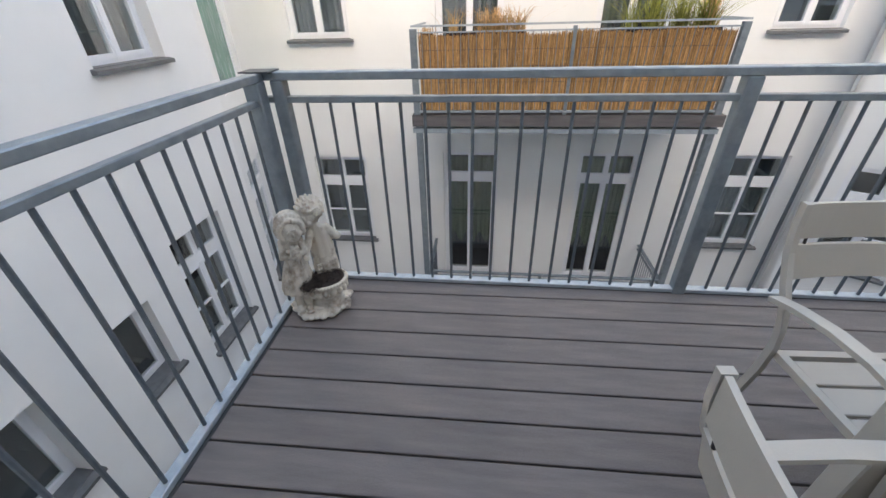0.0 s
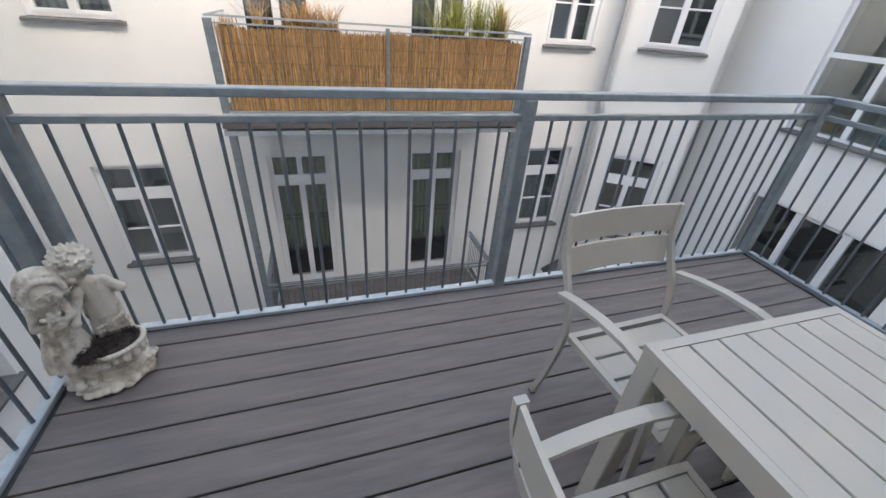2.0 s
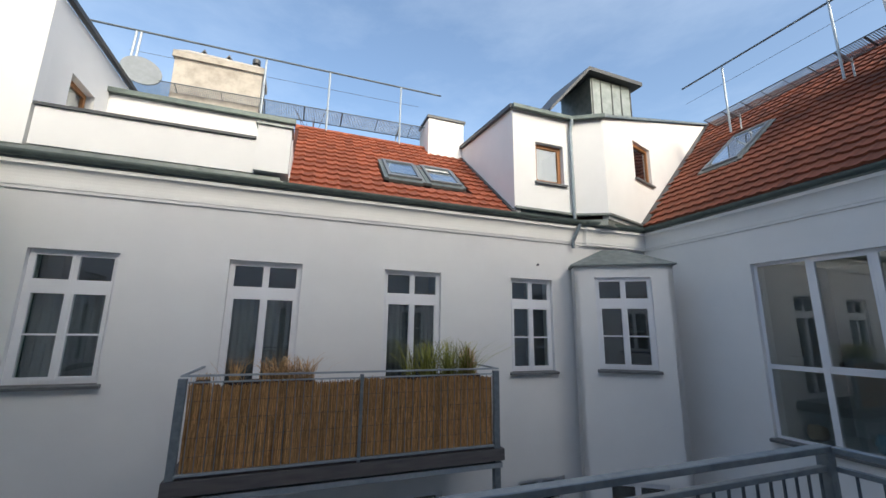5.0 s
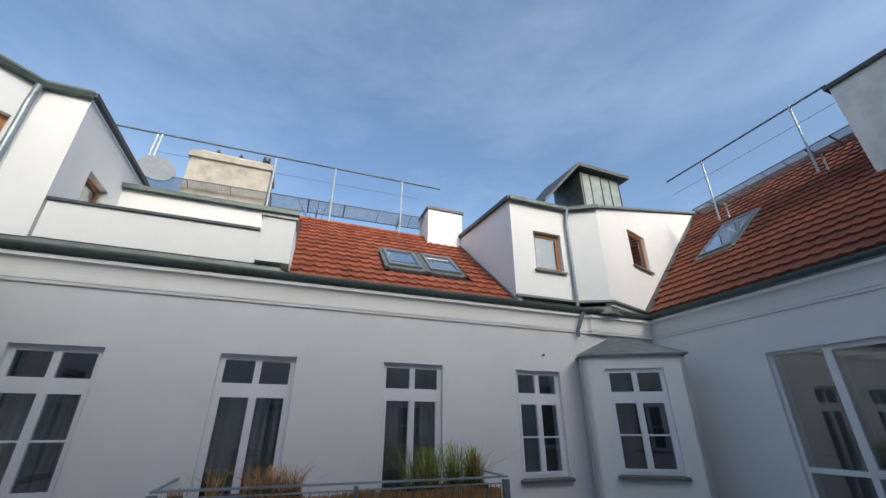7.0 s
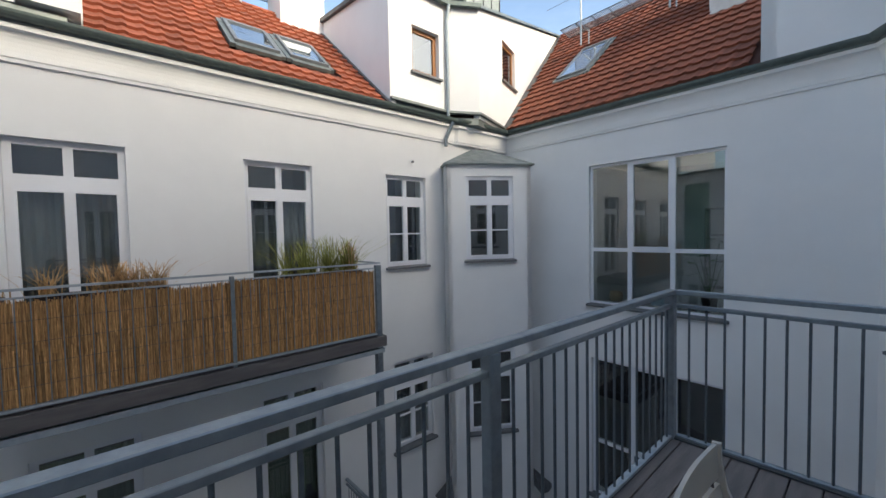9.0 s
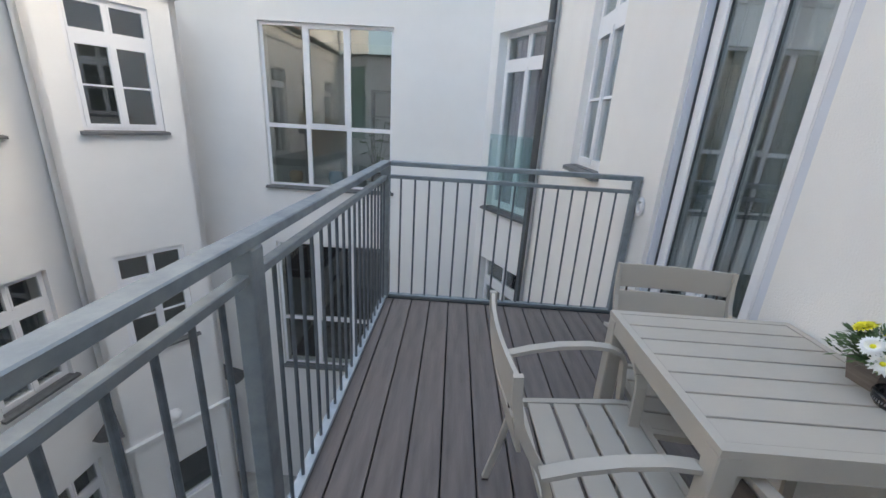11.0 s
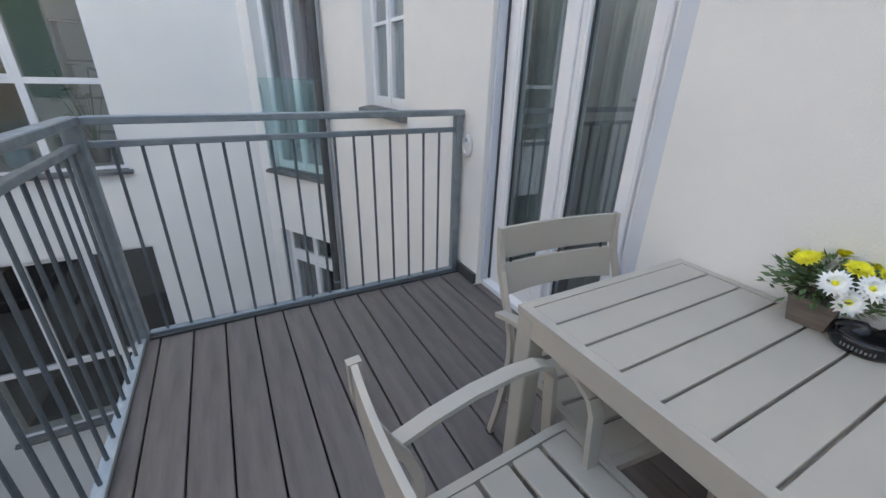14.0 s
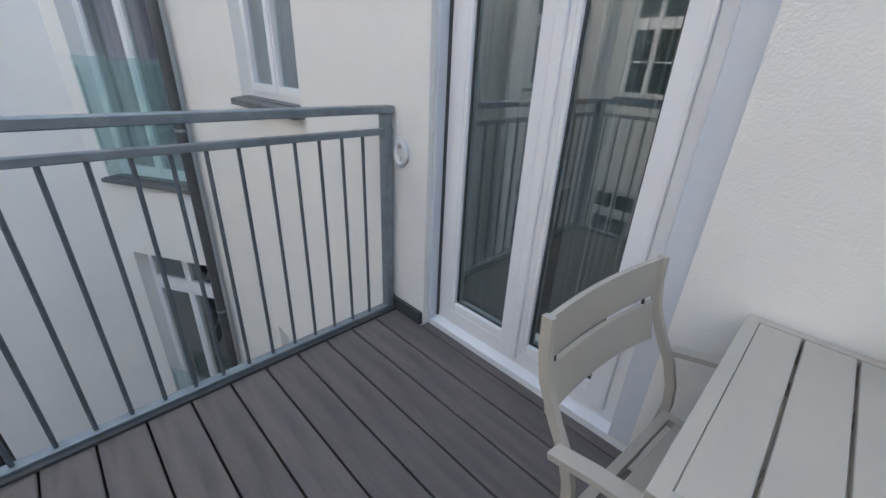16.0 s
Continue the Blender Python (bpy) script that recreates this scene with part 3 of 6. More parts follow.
# ---- opposite roof ----
SL = 0.85
RIDGE_Y = 9.35
zF = lambda y: 4.27 + SL * (y - FY)
zE = lambda x: 4.35 + SL * (x - EX)
bm = bmesh.new()
solid(bm, [(-1.22, FY - 0.02, zF(FY) - 0.10), (7.35, FY - 0.02, zF(FY) - 0.10), (7.35, RIDGE_Y, zF(RIDGE_Y) - 0.10), (-1.32, RIDGE_Y, zF(RIDGE_Y) - 0.10),
           (-1.22, FY - 0.02, 4.13), (7.35, FY - 0.02, 4.13), (7.35, RIDGE_Y + 3, 4.13), (-1.32, RIDGE_Y + 3, 4.13)],
      [(0, 1, 2, 3), (4, 7, 6, 5), (0, 4, 5, 1), (3, 2, 6, 7), (0, 3, 7, 4), (1, 5, 6, 2)])
roof_f = part("roof_opposite", bm, M_ROOFBASE, label="red clay-tiled roof over the opposite facade", kind="structure")
bm = bmesh.new()
XR = EX + 6.15
solid(bm, [(EX - 0.02, -0.0, zE(EX) - 0.10), (EX - 0.02, FY + 3, zE(EX) - 0.10), (XR, FY + 3, zE(XR) - 0.10), (XR, -4.0, zE(XR) - 0.10), (EX + 1.6, -4.0, zE(EX + 1.6) - 0.10), (EX + 1.6, -0.0, zE(EX + 1.6) - 0.10)],
      [(0, 5, 2, 1), (5, 4, 3, 2)])
ext = bmesh.ops.extrude_face_region(bm, geom=list(bm.faces))
for v in [g for g in ext["geom"] if isinstance(g, bmesh.types.BMVert)]:
    v.co.z -= 0.3
roof_e = part("roof_east", bm, M_ROOFBASE, label="weathered red clay-tiled roof over the studio wing", kind="structure")


def tile_mesh(name, w, l, material):
    bm = bmesh.new()
    prof = [(0.0, 0.004), (0.12, 0.0), (0.48, -0.002), (0.62, 0.008), (0.74, 0.021), (0.87, 0.021), (1.0, 0.006)]
    a = [bm.verts.new((u * w, 0, h + 0.052)) for u, h in prof]
    b = [bm.verts.new((u * w, l * 1.12, h)) for u, h in prof]
    c = [bm.verts.new((u * w, 0, h - 0.006)) for u, h in prof]
    for i in range(len(prof) - 1):
        bm.faces.new((a[i], a[i + 1], b[i + 1], b[i]))
        bm.faces.new((c[i], c[i + 1], a[i + 1], a[i]))
    me = mesh_of(name, bm, material)
    return me


def slope_frame(origin, along, upd):
    a, u = Vector(along).normalized(), Vector(upd).normalized()
    n = a.cross(u)
    m = Matrix.Identity(4)
    m.col[0], m.col[1], m.col[2], m.col[3] = (*a, 0), (*u, 0), (*n, 0), (*origin, 1)
    return m


def joined_tiles(name, spots, w, l, material, parent, label):
    src = tile_mesh("tile_src", w, l, material)
    co = np.array([v.co[:] for v in src.vertices])
    fa = np.array([p.vertices[:] for p in src.polygons])
    rng = np.random.RandomState(3)
    V, Fc = [], []
    for i, m in enumerate(spots):
        r = np.array(m.to_3x3())
        V.append(co @ r.T + np.array(m.translation) + rng.uniform(-0.003, 0.003, 3))
        Fc.append(fa + i * len(co))
    me = bpy.data.meshes.new(name)
    me.from_pydata(np.concatenate(V).tolist(), [], np.concatenate(Fc).tolist())
    me.materials.append(material)
    bpy.data.meshes.remove(src)
    return part(name, me, material, parent, label, kind="stuff")


TW, TL = 0.235, 0.315
TILE_F, TILE_E = [], []
MFR = slope_frame((-1.22, FY - 0.04, zF(FY - 0.04) + 0.0), (1, 0, 0), (0, 1, SL))
nrow = int((RIDGE_Y - FY) * math.hypot(1, SL) / TL)
for r in range(nrow + 1):
    for c in range(36):
        x = -1.20 + c * TW
        y = FY + r * TL / math.hypot(1, SL)
        if x > 3.5 - 0.1 - (0 if y < 9.3 else 5): continue
        if y > RIDGE_Y: continue
        if (0.62 < x + 0.12 < 2.78) and (6.72 < y + 0.1 < 7.68): continue
        TILE_F.append(MFR @ Matrix.Translation((c * TW + 0.02, r * TL, 0)))
TWE, TLE = 0.25, 0.36
MER = slope_frame((EX - 0.04, FY + 2.9, zE(EX - 0.04)), (0, -1, 0), (1, 0, SL))
for r in range(int(5.95 * math.hypot(1, SL) / TLE) + 1):
    for c in range(50):
        y = FY + 2.9 - c * TWE
        x = EX + r * TLE / math.hypot(1, SL)
        lim = 0.46 if x < EX + 1.75 else -4
        if y - TWE < lim: continue
        if y > 5.95 + (x - 7.35) * 0.345: continue
        if 9.05 < x + 0.1 < 10.75 and 4.45 < y - 0.12 < 5.50: continue
        if 9.95 < x + 0.14 < 11.4 and 0.62 < y - 0.12 < 1.9: continue
        TILE_E.append(MER @ Matrix.Translation((c * TWE, r * TLE, 0)))

# ridge tiles and verge
bm = bmesh.new()
for i in range(14):
    x = -1.32 + i * 0.36
    tube(bm, (x, RIDGE_Y + 0.02, zF(RIDGE_Y) - 0.03), (x + 0.38, RIDGE_Y + 0.02, zF(RIDGE_Y) - 0.02), 0.10, 10, 0.085)
part("ridge_tile", bm, M_TILES, roof_f, kind="stuff", label="row of red ridge tiles")
bm = bmesh.new()
for i in range(34):
    y = 8.6 - i * 0.37
    tube(bm, (XR - 0.1, y, zE(XR - 0.1) - 0.03), (XR - 0.1, y - 0.39, zE(XR - 0.1) - 0.02), 0.10, 10, 0.085)
part("ridge_tile", bm, M_TILEDS, roof_e, kind="stuff", label="row of weathered ridge tiles")


def skylight(name, m, w, l, material_roof, parent_label):
    t = thing(name, m, parent_label, "roof window")
    bm = bmesh.new()
    box(bm, -0.09, 0, -0.1, l + 0.1, -0.02, 0.05)
    box(bm, w, w + 0.09, -0.1, l + 0.1, -0.02, 0.05)
    box(bm, 0, w, -0.16, 0, -0.02, 0.045)
    box(bm, 0, w, l, l + 0.14, -0.02, 0.07)
    part("flashing", bm, M_ZINC, t)
    bm = bmesh.new()
    box(bm, 0.003, 0.07, 0.003, l - 0.003, 0.0, 0.10)
    box(bm, w - 0.07, w - 0.003, 0.003, l - 0.003, 0.0, 0.10)
    box(bm, 0.07, w - 0.07, 0.003, 0.07, 0.0, 0.10)
    box(bm, 0.07, w - 0.07, l - 0.09, l - 0.003, 0.0, 0.11)
    part("frame", bm, M_SKYFR, t)
    bm = bmesh.new()
    box(bm, 0.07, w - 0.07, 0.07, l - 0.09, 0.07, 0.08)
    part("pane", bm, M_SKYGLASS, t)
    bm = bmesh.new()
    box(bm, 0.07, w - 0.07, 0.07, l - 0.09, 0.03, 0.05)
    part("blind", bm, M_ROOMLIGHT, t, "pale blind behind the glass")
    return t


k = math.hypot(1, SL)
for xx in (0.82, 1.82):
    skylight("skylight", slope_frame((xx, 6.80, zF(6.80) + 0.02), (1, 0, 0), (0, 1, SL)), 0.80, 0.85 * k, None, "grey-framed roof window in the red tiles")
skylight("skylight", slope_frame((9.15, 5.46, zE(9.15) + 0.02), (0, -1, 0), (1, 0, SL)), 0.95, 1.52 * k, None, "dark-framed roof window in the weathered tiles")


# ---- dormers ----
def slab(name, pts, t, material, label):
    """A thick slab from a flat outline, extruded downwards."""
    bm = bmesh.new()
    f = bm.faces.new([bm.verts.new(q) for q in pts])
    e = bmesh.ops.extrude_face_region(bm, geom=[f])
    for v in [g for g in e["geom"] if isinstance(g, bmesh.types.BMVert)]:
        v.co.z -= t
    return part(name, bm, material, label=label, kind="structure")


DA_X0, DA_X1 = 3.53, 5.13
DB = Vector((5.80, 5.45))
DE = Vector((13.3, 8.0))
dy = 5.86
# front of the dormer
_, MD = wall("wall_dormer", (DA_X0, dy), (DA_X1, dy), 4.42, 6.86, 0.2, [cut(4.13 - DA_X0, 5.13, 0.78, 1.0)], M_PLASTER, "white rendered dormer front in sunlight")
window(MD, 4.13 - DA_X0, 5.13, 0.78, 1.0, "wood", "mid", "", recess=0.12, sill=True, depth=0.2, roomdepth=0.9, label="small brown wooden dormer window")
wall("wall_dormer_turn", (DA_X1, dy), tuple(DB), 4.42, 6.86, 0.15, [], M_PLASTER, "white rendered dormer turn")
MQ = frame_of(DB, DE)
dbl = (DE - DB).length
bm = bmesh.new()
wu0, wu1 = 1.56, 2.56
zt = lambda u: 6.86 + u * (9.45 - 6.86) / dbl
for a in ([(0, 4.30), (wu0, 4.30), (wu0, zt(wu0)), (0, zt(0))], [(wu0, 6.80), (wu1, 6.80), (wu1, zt(wu1)), (wu0, zt(wu0))], [(wu0, 4.30), (wu1, 4.30), (wu1, 5.72), (wu0, 5.72)], [(wu1, 4.30), (dbl, 4.30), (dbl, zt(dbl)), (wu1, zt(wu1))]):
    lo = [bm.verts.new((u, 0, z)) for u, z in a]
    hi = [bm.verts.new((u, 0.15, z)) for u, z in a]
    bm.faces.new(lo)
    bm.faces.new(hi[::-1])
    for i in range(4):
        bm.faces.new((lo[i], lo[(i + 1) % 4], hi[(i + 1) % 4], hi[i]))
bmesh.ops.remove_doubles(bm, verts=list(bm.verts), dist=0.0005)
part("wall_dormer_side", bm, M_PLASTER, m=MQ, label="white rendered long side of the corner dormer", kind="structure")
window(MQ, wu0, 5.72, wu1 - wu0, 1.08, "wood", "dark", "", recess=0.08, depth=0.15, roomdepth=0.5, label="small brown wooden side window of the dormer")
# left cheek
bm = bmesh.new()
CH_Y = 9.2
ztop = lambda y: 6.86 + (y - dy) * 0.10
a = [(dy + 0.001, 4.2), (CH_Y, zF(CH_Y) - 0.2), (CH_Y, ztop(CH_Y)), (dy + 0.001, ztop(dy))]
lo = [bm.verts.new((DA_X0 + 0.001, y, z)) for y, z in a]
hi = [bm.verts.new((DA_X0 + 0.15, y, z)) for y, z in a]
bm.faces.new(lo)
bm.faces.new(hi[::-1])
for i in range(4):
    bm.faces.new((lo[i], lo[(i + 1) % 4], hi[(i + 1) % 4], hi[i]))
part("wall_dormer_cheek", bm, M_PLASTER, label="white rendered dormer cheek", kind="structure")
bm = bmesh.new()
sweep(bm, [(DA_X0 - 0.03, dy - 0.05, zF(dy) + 0.05), (DA_X0 - 0.03, CH_Y + 0.1, zF(CH_Y + 0.1) + 0.05)], 0.05, 0.02)
part("trim_dormer_flashing", bm, M_COPING, label="dark flashing along the dormer cheek", kind="structure")
# dormer roof
rp = [(DA_X0 - 0.06, dy - 0.08, 6.93), (DA_X1 + 0.02, dy - 0.08, 6.93), (DB.x + 0.02, DB.y - 0.08, 6.93), (DE.x, DE.y - 0.08, 9.55), (DE.x - 2, 10.5, 9.2), (6.2, 10.6, 7.3), (DA_X0 - 0.06, 9.4, 7.28)]
bm = bmesh.new()
vs = [bm.verts.new(q_) for q_ in rp]
ctr = bm.verts.new((6.3, 8.4, 7.45))
lo_ = [bm.verts.new((x_, y_, z_ - 0.07)) for x_, y_, z_ in rp]
for i in range(len(vs)):
    j = (i + 1) % len(vs)
    bm.faces.new((vs[i], vs[j], ctr))
    bm.faces.new((lo_[i], lo_[j], vs[j], vs[i]))
part("roof_dormer", bm, M_ZINC, label="grey sheet-metal roof of the dormer", kind="structure")
bm = bmesh.new()
gp = [(DA_X0 - 0.05, dy - 0.09), (DA_X1, dy - 0.09), (DB.x, DB.y - 0.09)]
for a_, b_ in zip(gp, gp[1:]):
    sweep(bm, [(*a_, 6.88), (*b_, 6.88)], 0.055, 0.045)
part("trim_dormer_gutter", bm, M_GUTTER, label="small grey gutter of the dormer", kind="structure")
bm = bmesh.new()
sweep(bm, [(DA_X0 - 0.05, dy - 0.05, 6.90), (DA_X0 - 0.05, CH_Y + 0.1, 7.26)], 0.04, 0.05)
part("trim_dormer_verge", bm, M_COPING, label="dark verge trim of the dormer", kind="structure")
bm = bmesh.new()
sweep(bm, [(DA_X0, dy - 0.03, 4.42), (DA_X1, dy - 0.03, 4.42), (DB.x, DB.y - 0.03, 4.40), (7.35, 5.93, 4.40)], 0.04, 0.025)
part("trim_dormer_base", bm, M_ZINC, label="grey base flashing of the dormer", kind="structure")
bm = bmesh.new()
box(bm, DA_X0, DA_X1, dy + 0.03, dy + 0.12, 4.15, 4.42)
prism(bm, [(DA_X1, dy + 0.03), (DB.x, DB.y + 0.03), (7.3, 5.95), (7.3, 6.1), (DA_X1, dy + 0.14)], 4.15, 4.30)
part("trim_dormer_plinth", bm, M_ZINC, label="zinc-clad dormer plinth", kind="structure")
bm = bmesh.new()
sweep(bm, [(7.36, 5.90, 4.42), (13.2, 7.92, zE(13.2) + 0.05)], 0.09, 0.03)
part("trim_valley", bm, M_COPING, label="dark valley flashing beside the tiles", kind="structure")
pipe("downpipe", [(5.13, dy - 0.12, 6.84), (5.10, dy - 0.07, 6.5), (5.10, dy - 0.07, 4.3)], 0.045, M_GALV, "grey downpipe on the dormer front")

# zinc hood behind the dormer
hood = thing("roof_hood", Matrix.Translation((8.35, 8.2, 7.6)), "grey zinc-clad roof hood with standing seams and a thin roof", "roof hood")
bm = bmesh.new()
box(bm, -0.95, 0.72, -0.7, 0.8, 0, 2.15)
part("cladding", bm, M_ZINC, hood)
bm = bmesh.new()
for x in (-0.9, -0.55, -0.1, 0.28, 0.68):
    box(bm, x - 0.012, x + 0.012, -0.725, -0.7, 0, 2.12)
part("seam", bm, M_COPING, hood)
bm = bmesh.new()
solid(bm, [(-2.7, -0.95, 0.55), (-1.15, -0.95, 2.33), (1.0, -0.95, 2.28), (-2.7, 1.0, 0.55), (-1.15, 1.0, 2.45), (1.0, 1.0, 2.40),
           (-2.7, -0.95, 0.45), (-1.15, -0.95, 2.20), (1.0, -0.95, 2.15), (-2.7, 1.0, 0.45), (-1.15, 1.0, 2.3), (1.0, 1.0, 2.25)],
      [(0, 1, 4, 3), (1, 2, 5, 4), (6, 9, 10, 7), (7, 10, 11, 8), (0, 6, 7, 1), (1, 7, 8, 2), (3, 4, 10, 9), (4, 5, 11, 10), (0, 3, 9, 6), (2, 8, 11, 5)])
part("hood_roof", bm, M_COPING, hood, "dark folded sheet roof")

# ---- attic with terrace, left ----
wall("wall_terrace_parapet", (-4.93, FY - 0.02), (-1.80, FY - 0.02), 4.42, 5.06, 0.18, [], M_PLASTER, "white terrace parapet above the eaves")
wall("wall_terrace_pier", (-1.80, FY - 0.10), (-1.22, FY - 0.10), 4.46, 5.34, 0.42, [], M_PLASTER, "white pier at the end of the terrace parapet")
bm = bmesh.new()
box(bm, -4.95, -1.80, FY - 0.06, FY + 0.20, 5.062, 5.11)
part("trim_parapet_coping", bm, M_COPING, label="dark metal coping of the terrace parapet", kind="structure")
bm = bmesh.new()
box(bm, -1.83, -1.19, FY - 0.14, FY + 0.36, 5.343, 5.38)
part("trim_pier_coping", bm, M_ZINC, label="grey coping of the pier", kind="structure")
bm = bmesh.new()
box(bm, -5.75, -1.35, FY - 0.0, FY + 0.25, 4.15, 4.41)
part("trim_parapet_base", bm, M_ZINC, label="grey base flashing of the terrace", kind="structure")
MTB = wall("wall_terrace_back", (-5.0, 8.05), (-1.30, 8.05), 4.2, 6.55, 0.2, [], M_PLASTER, "white back wall of the roof terrace")[1]
bm = bmesh.new()
box(bm, -4.98, -1.25, 7.93, 8.07, 6.553, 6.66)
part("trim_terrace_gutter", bm, M_GUTTER, label="grey gutter above the terrace", kind="structure")
wall("wall_terrace_end", (-1.30, 8.06), (-1.30, 6.2), 4.2, 5.3, 0.1, [], M_PLASTER, "low white end wall of the terrace")
bm = bmesh.new()
box(bm, -4.99, -1.32, 6.1, 8.04, 4.25, 4.40)
part("floor_terrace", bm, M_SUB, label="dark roof terrace floor", kind="structure")
wall("wall_attic_front", (-5.67, FY - 0.02), (-4.98, FY - 0.02), 4.40, 7.14, 0.2, [], M_PLASTER, "white rendered attic front")
_, MAS = wall("wall_attic_side", (-4.98, FY + 0.18), (-4.98, 9.6), 4.40, 7.14, 0.2, [cut(0.62, 5.15, 0.85, 1.0)], M_PLASTER, "white rendered attic side wall")
window(MAS, 0.62, 5.15, 0.85, 1.0, "wood", "dark", "", recess=0.14, depth=0.2, roomdepth=0.5, sill=False, label="small wooden attic window facing the terrace")
_, MAD = wall("wall_attic_turn", (-6.95, 4.62), (-5.67, FY - 0.02), 4.40, 7.14, 0.2, [cut(0.58, 5.45, 1.04, 0.95)], M_PLASTER, "white rendered turned attic front")
window(MAD, 0.58, 5.45, 1.04, 0.95, "wood", "mid", "", recess=0.1, depth=0.2, roomdepth=0.5, sill=False, label="orange wooden attic window")
run("trim_attic_gutter", [(-6.95, 4.62), (-5.67, FY - 0.02), (-4.93, FY - 0.02)], [(0.0, 7.13), (0.10, 7.13), (0.14, 7.20), (0.14, 7.24), (0.0, 7.24)], M_GUTTER, "grey attic gutter")
bm = bmesh.new()
sweep(bm, [(-4.93, FY - 0.1, 7.20), (-4.93, 9.6, 7.20)], 0.05, 0.045)
part("trim_attic_verge", bm, M_COPING, label="dark attic verge", kind="structure")
bm = bmesh.new()
prism(bm, [(-7.2, 4.9), (-5.72, 6.05), (-5.15, 6.05), (-5.15, 9.6), (-9, 9.6), (-9, 4.9)], 7.15, 7.22)
part("roof_attic", bm, M_ZINC, label="flat grey attic roof", kind="structure")
pipe("downpipe", [(-5.67, FY - 0.14, 7.12), (-5.72, FY - 0.10, 6.8), (-5.72, FY - 0.10, 4.35)], 0.055, M_GALV, "grey downpipe on the attic front")
# wall light on terrace
wl_ = thing("wall_light", MTB @ Matrix.Translation((1.75, -0.0, 5.85)), "old grey outdoor wall light on the terrace wall", "wall light")
bm = bmesh.new()
tube(bm, (0, 0, 0), (0, -0.10, 0), 0.12, 14)
part("housing", bm, M_OLDPL, wl_)
for dz in (0.06, -0.07):
    bm = bmesh.new()
    tube(bm, (0, -0.10, dz), (0, -0.14, dz), 0.045, 10)
    part("lens", bm, M_COPING, wl_)
# ---- chimneys ----
ch = thing("chimney", Matrix.Translation((-3.38, 9.75, 6.75)), "wide old rendered chimney with a weathered sloping cap", "chimney")
bm = bmesh.new()
box(bm, -1.05, 1.07, -0.15, 0.75, -0.4, 2.0)
part("stack", bm, M_OLDPL, ch)
bm = bmesh.new()
solid(bm, [(-1.1, -0.22, 1.95), (1.12, -0.22, 1.95), (1.12, 0.85, 1.95), (-1.1, 0.85, 1.95), (-1.1, -0.22, 2.12), (1.12, -0.22, 2.12), (1.12, 0.85, 2.12), (-1.1, 0.85, 2.12), (-0.85, 0.1, 2.40), (0.95, 0.1, 2.36), (0.95, 0.6, 2.36), (-0.85, 0.6, 2.40)],
      [(3, 2, 1, 0), (0, 1, 5, 4), (1, 2, 6, 5), (2, 3, 7, 6), (3, 0, 4, 7), (4, 5, 9, 8), (5, 6, 10, 9), (6, 7, 11, 10), (7, 4, 8, 11), (8, 9, 10, 11)])
part("cap", bm, M_OLDPL, ch, "weathered cement cap")
for x in (-0.5, 0.12):
    bm = bmesh.new()
    solid(bm, [(x - 0.13, 0.2, 2.38), (x + 0.13, 0.2, 2.38), (x, 0.2, 2.60), (x - 0.13, 0.5, 2.38), (x + 0.13, 0.5, 2.38), (x, 0.5, 2.60), (x - 0.09, 0.2, 2.38), (x + 0.09, 0.2, 2.38), (x, 0.2, 2.54)],
          [(0, 3, 5, 2), (1, 2, 5, 4), (0, 2, 8, 6), (2, 1, 7, 8)])
    part("cowl", bm, M_COPING, ch)
bm = bmesh.new()
tube(bm, (0.82, 0.3, 2.3), (0.82, 0.3, 2.52), 0.06, 10)
tube(bm, (0.82, 0.3, 2.52), (0.82, 0.3, 2.66), 0.11, 10)
part("flue", bm, M_COPING, ch)
ch = thing("chimney", Matrix.Translation((2.95, 8.9, 6.4)), "small white rendered chimney with a grey cap", "chimney")
bm = bmesh.new()
box(bm, -0.52, 0.62, 0, 0.9, 0, 1.62)
part("stack", bm, M_PLASTER, ch)
bm = bmesh.new()
box(bm, -0.57, 0.67, -0.05, 0.95, 1.62, 1.70)
part("cap", bm, M_COPING, ch)
bm = bmesh.new()
tube(bm, (0.15, 0.4, 1.70), (0.15, 0.4, 1.84), 0.10, 12)
part("flue", bm, M_COPING, ch)
ch = thing("chimney", Matrix.Translation((9.95, 0.72, 6.2)), "tall white rendered chimney with a dark cap on the tiled roof", "chimney")
bm = bmesh.new()
solid(bm, [(0.0, -0.02, -0.1), (0.0, 1.10, -0.1), (1.4, 1.10, -0.1), (1.4, -0.02, -0.1), (-0.0, -0.1, 2.8), (0.0, 1.16, 2.8), (1.4, 1.16, 2.8), (1.4, -0.1, 2.8)],
      [(0, 1, 2, 3), (4, 7, 6, 5), (0, 4, 5, 1), (1, 5, 6, 2), (2, 6, 7, 3), (3, 7, 4, 0)])
part("stack", bm, M_CHIMNEY, ch)
bm = bmesh.new()
box(bm, -0.07, 1.45, -0.16, 1.24, 2.80, 2.90)
part("cap", bm, M_COPING, ch)
bm = bmesh.new()
solid(bm, [(-0.42, -0.2, -0.12), (-0.42, 1.25, -0.12), (-0.02, 1.25, 0.42), (-0.02, -0.2, 0.42), (-0.42, -0.2, -0.2), (-0.42, 1.25, -0.2), (-0.02, 1.25, -0.2), (-0.02, -0.2, -0.2)],
      [(0, 3, 2, 1), (4, 5, 6, 7), (0, 1, 5, 4), (1, 2, 6, 5), (2, 3, 7, 6), (3, 0, 4, 7)])
part("flashing", bm, M_ZINC, ch)
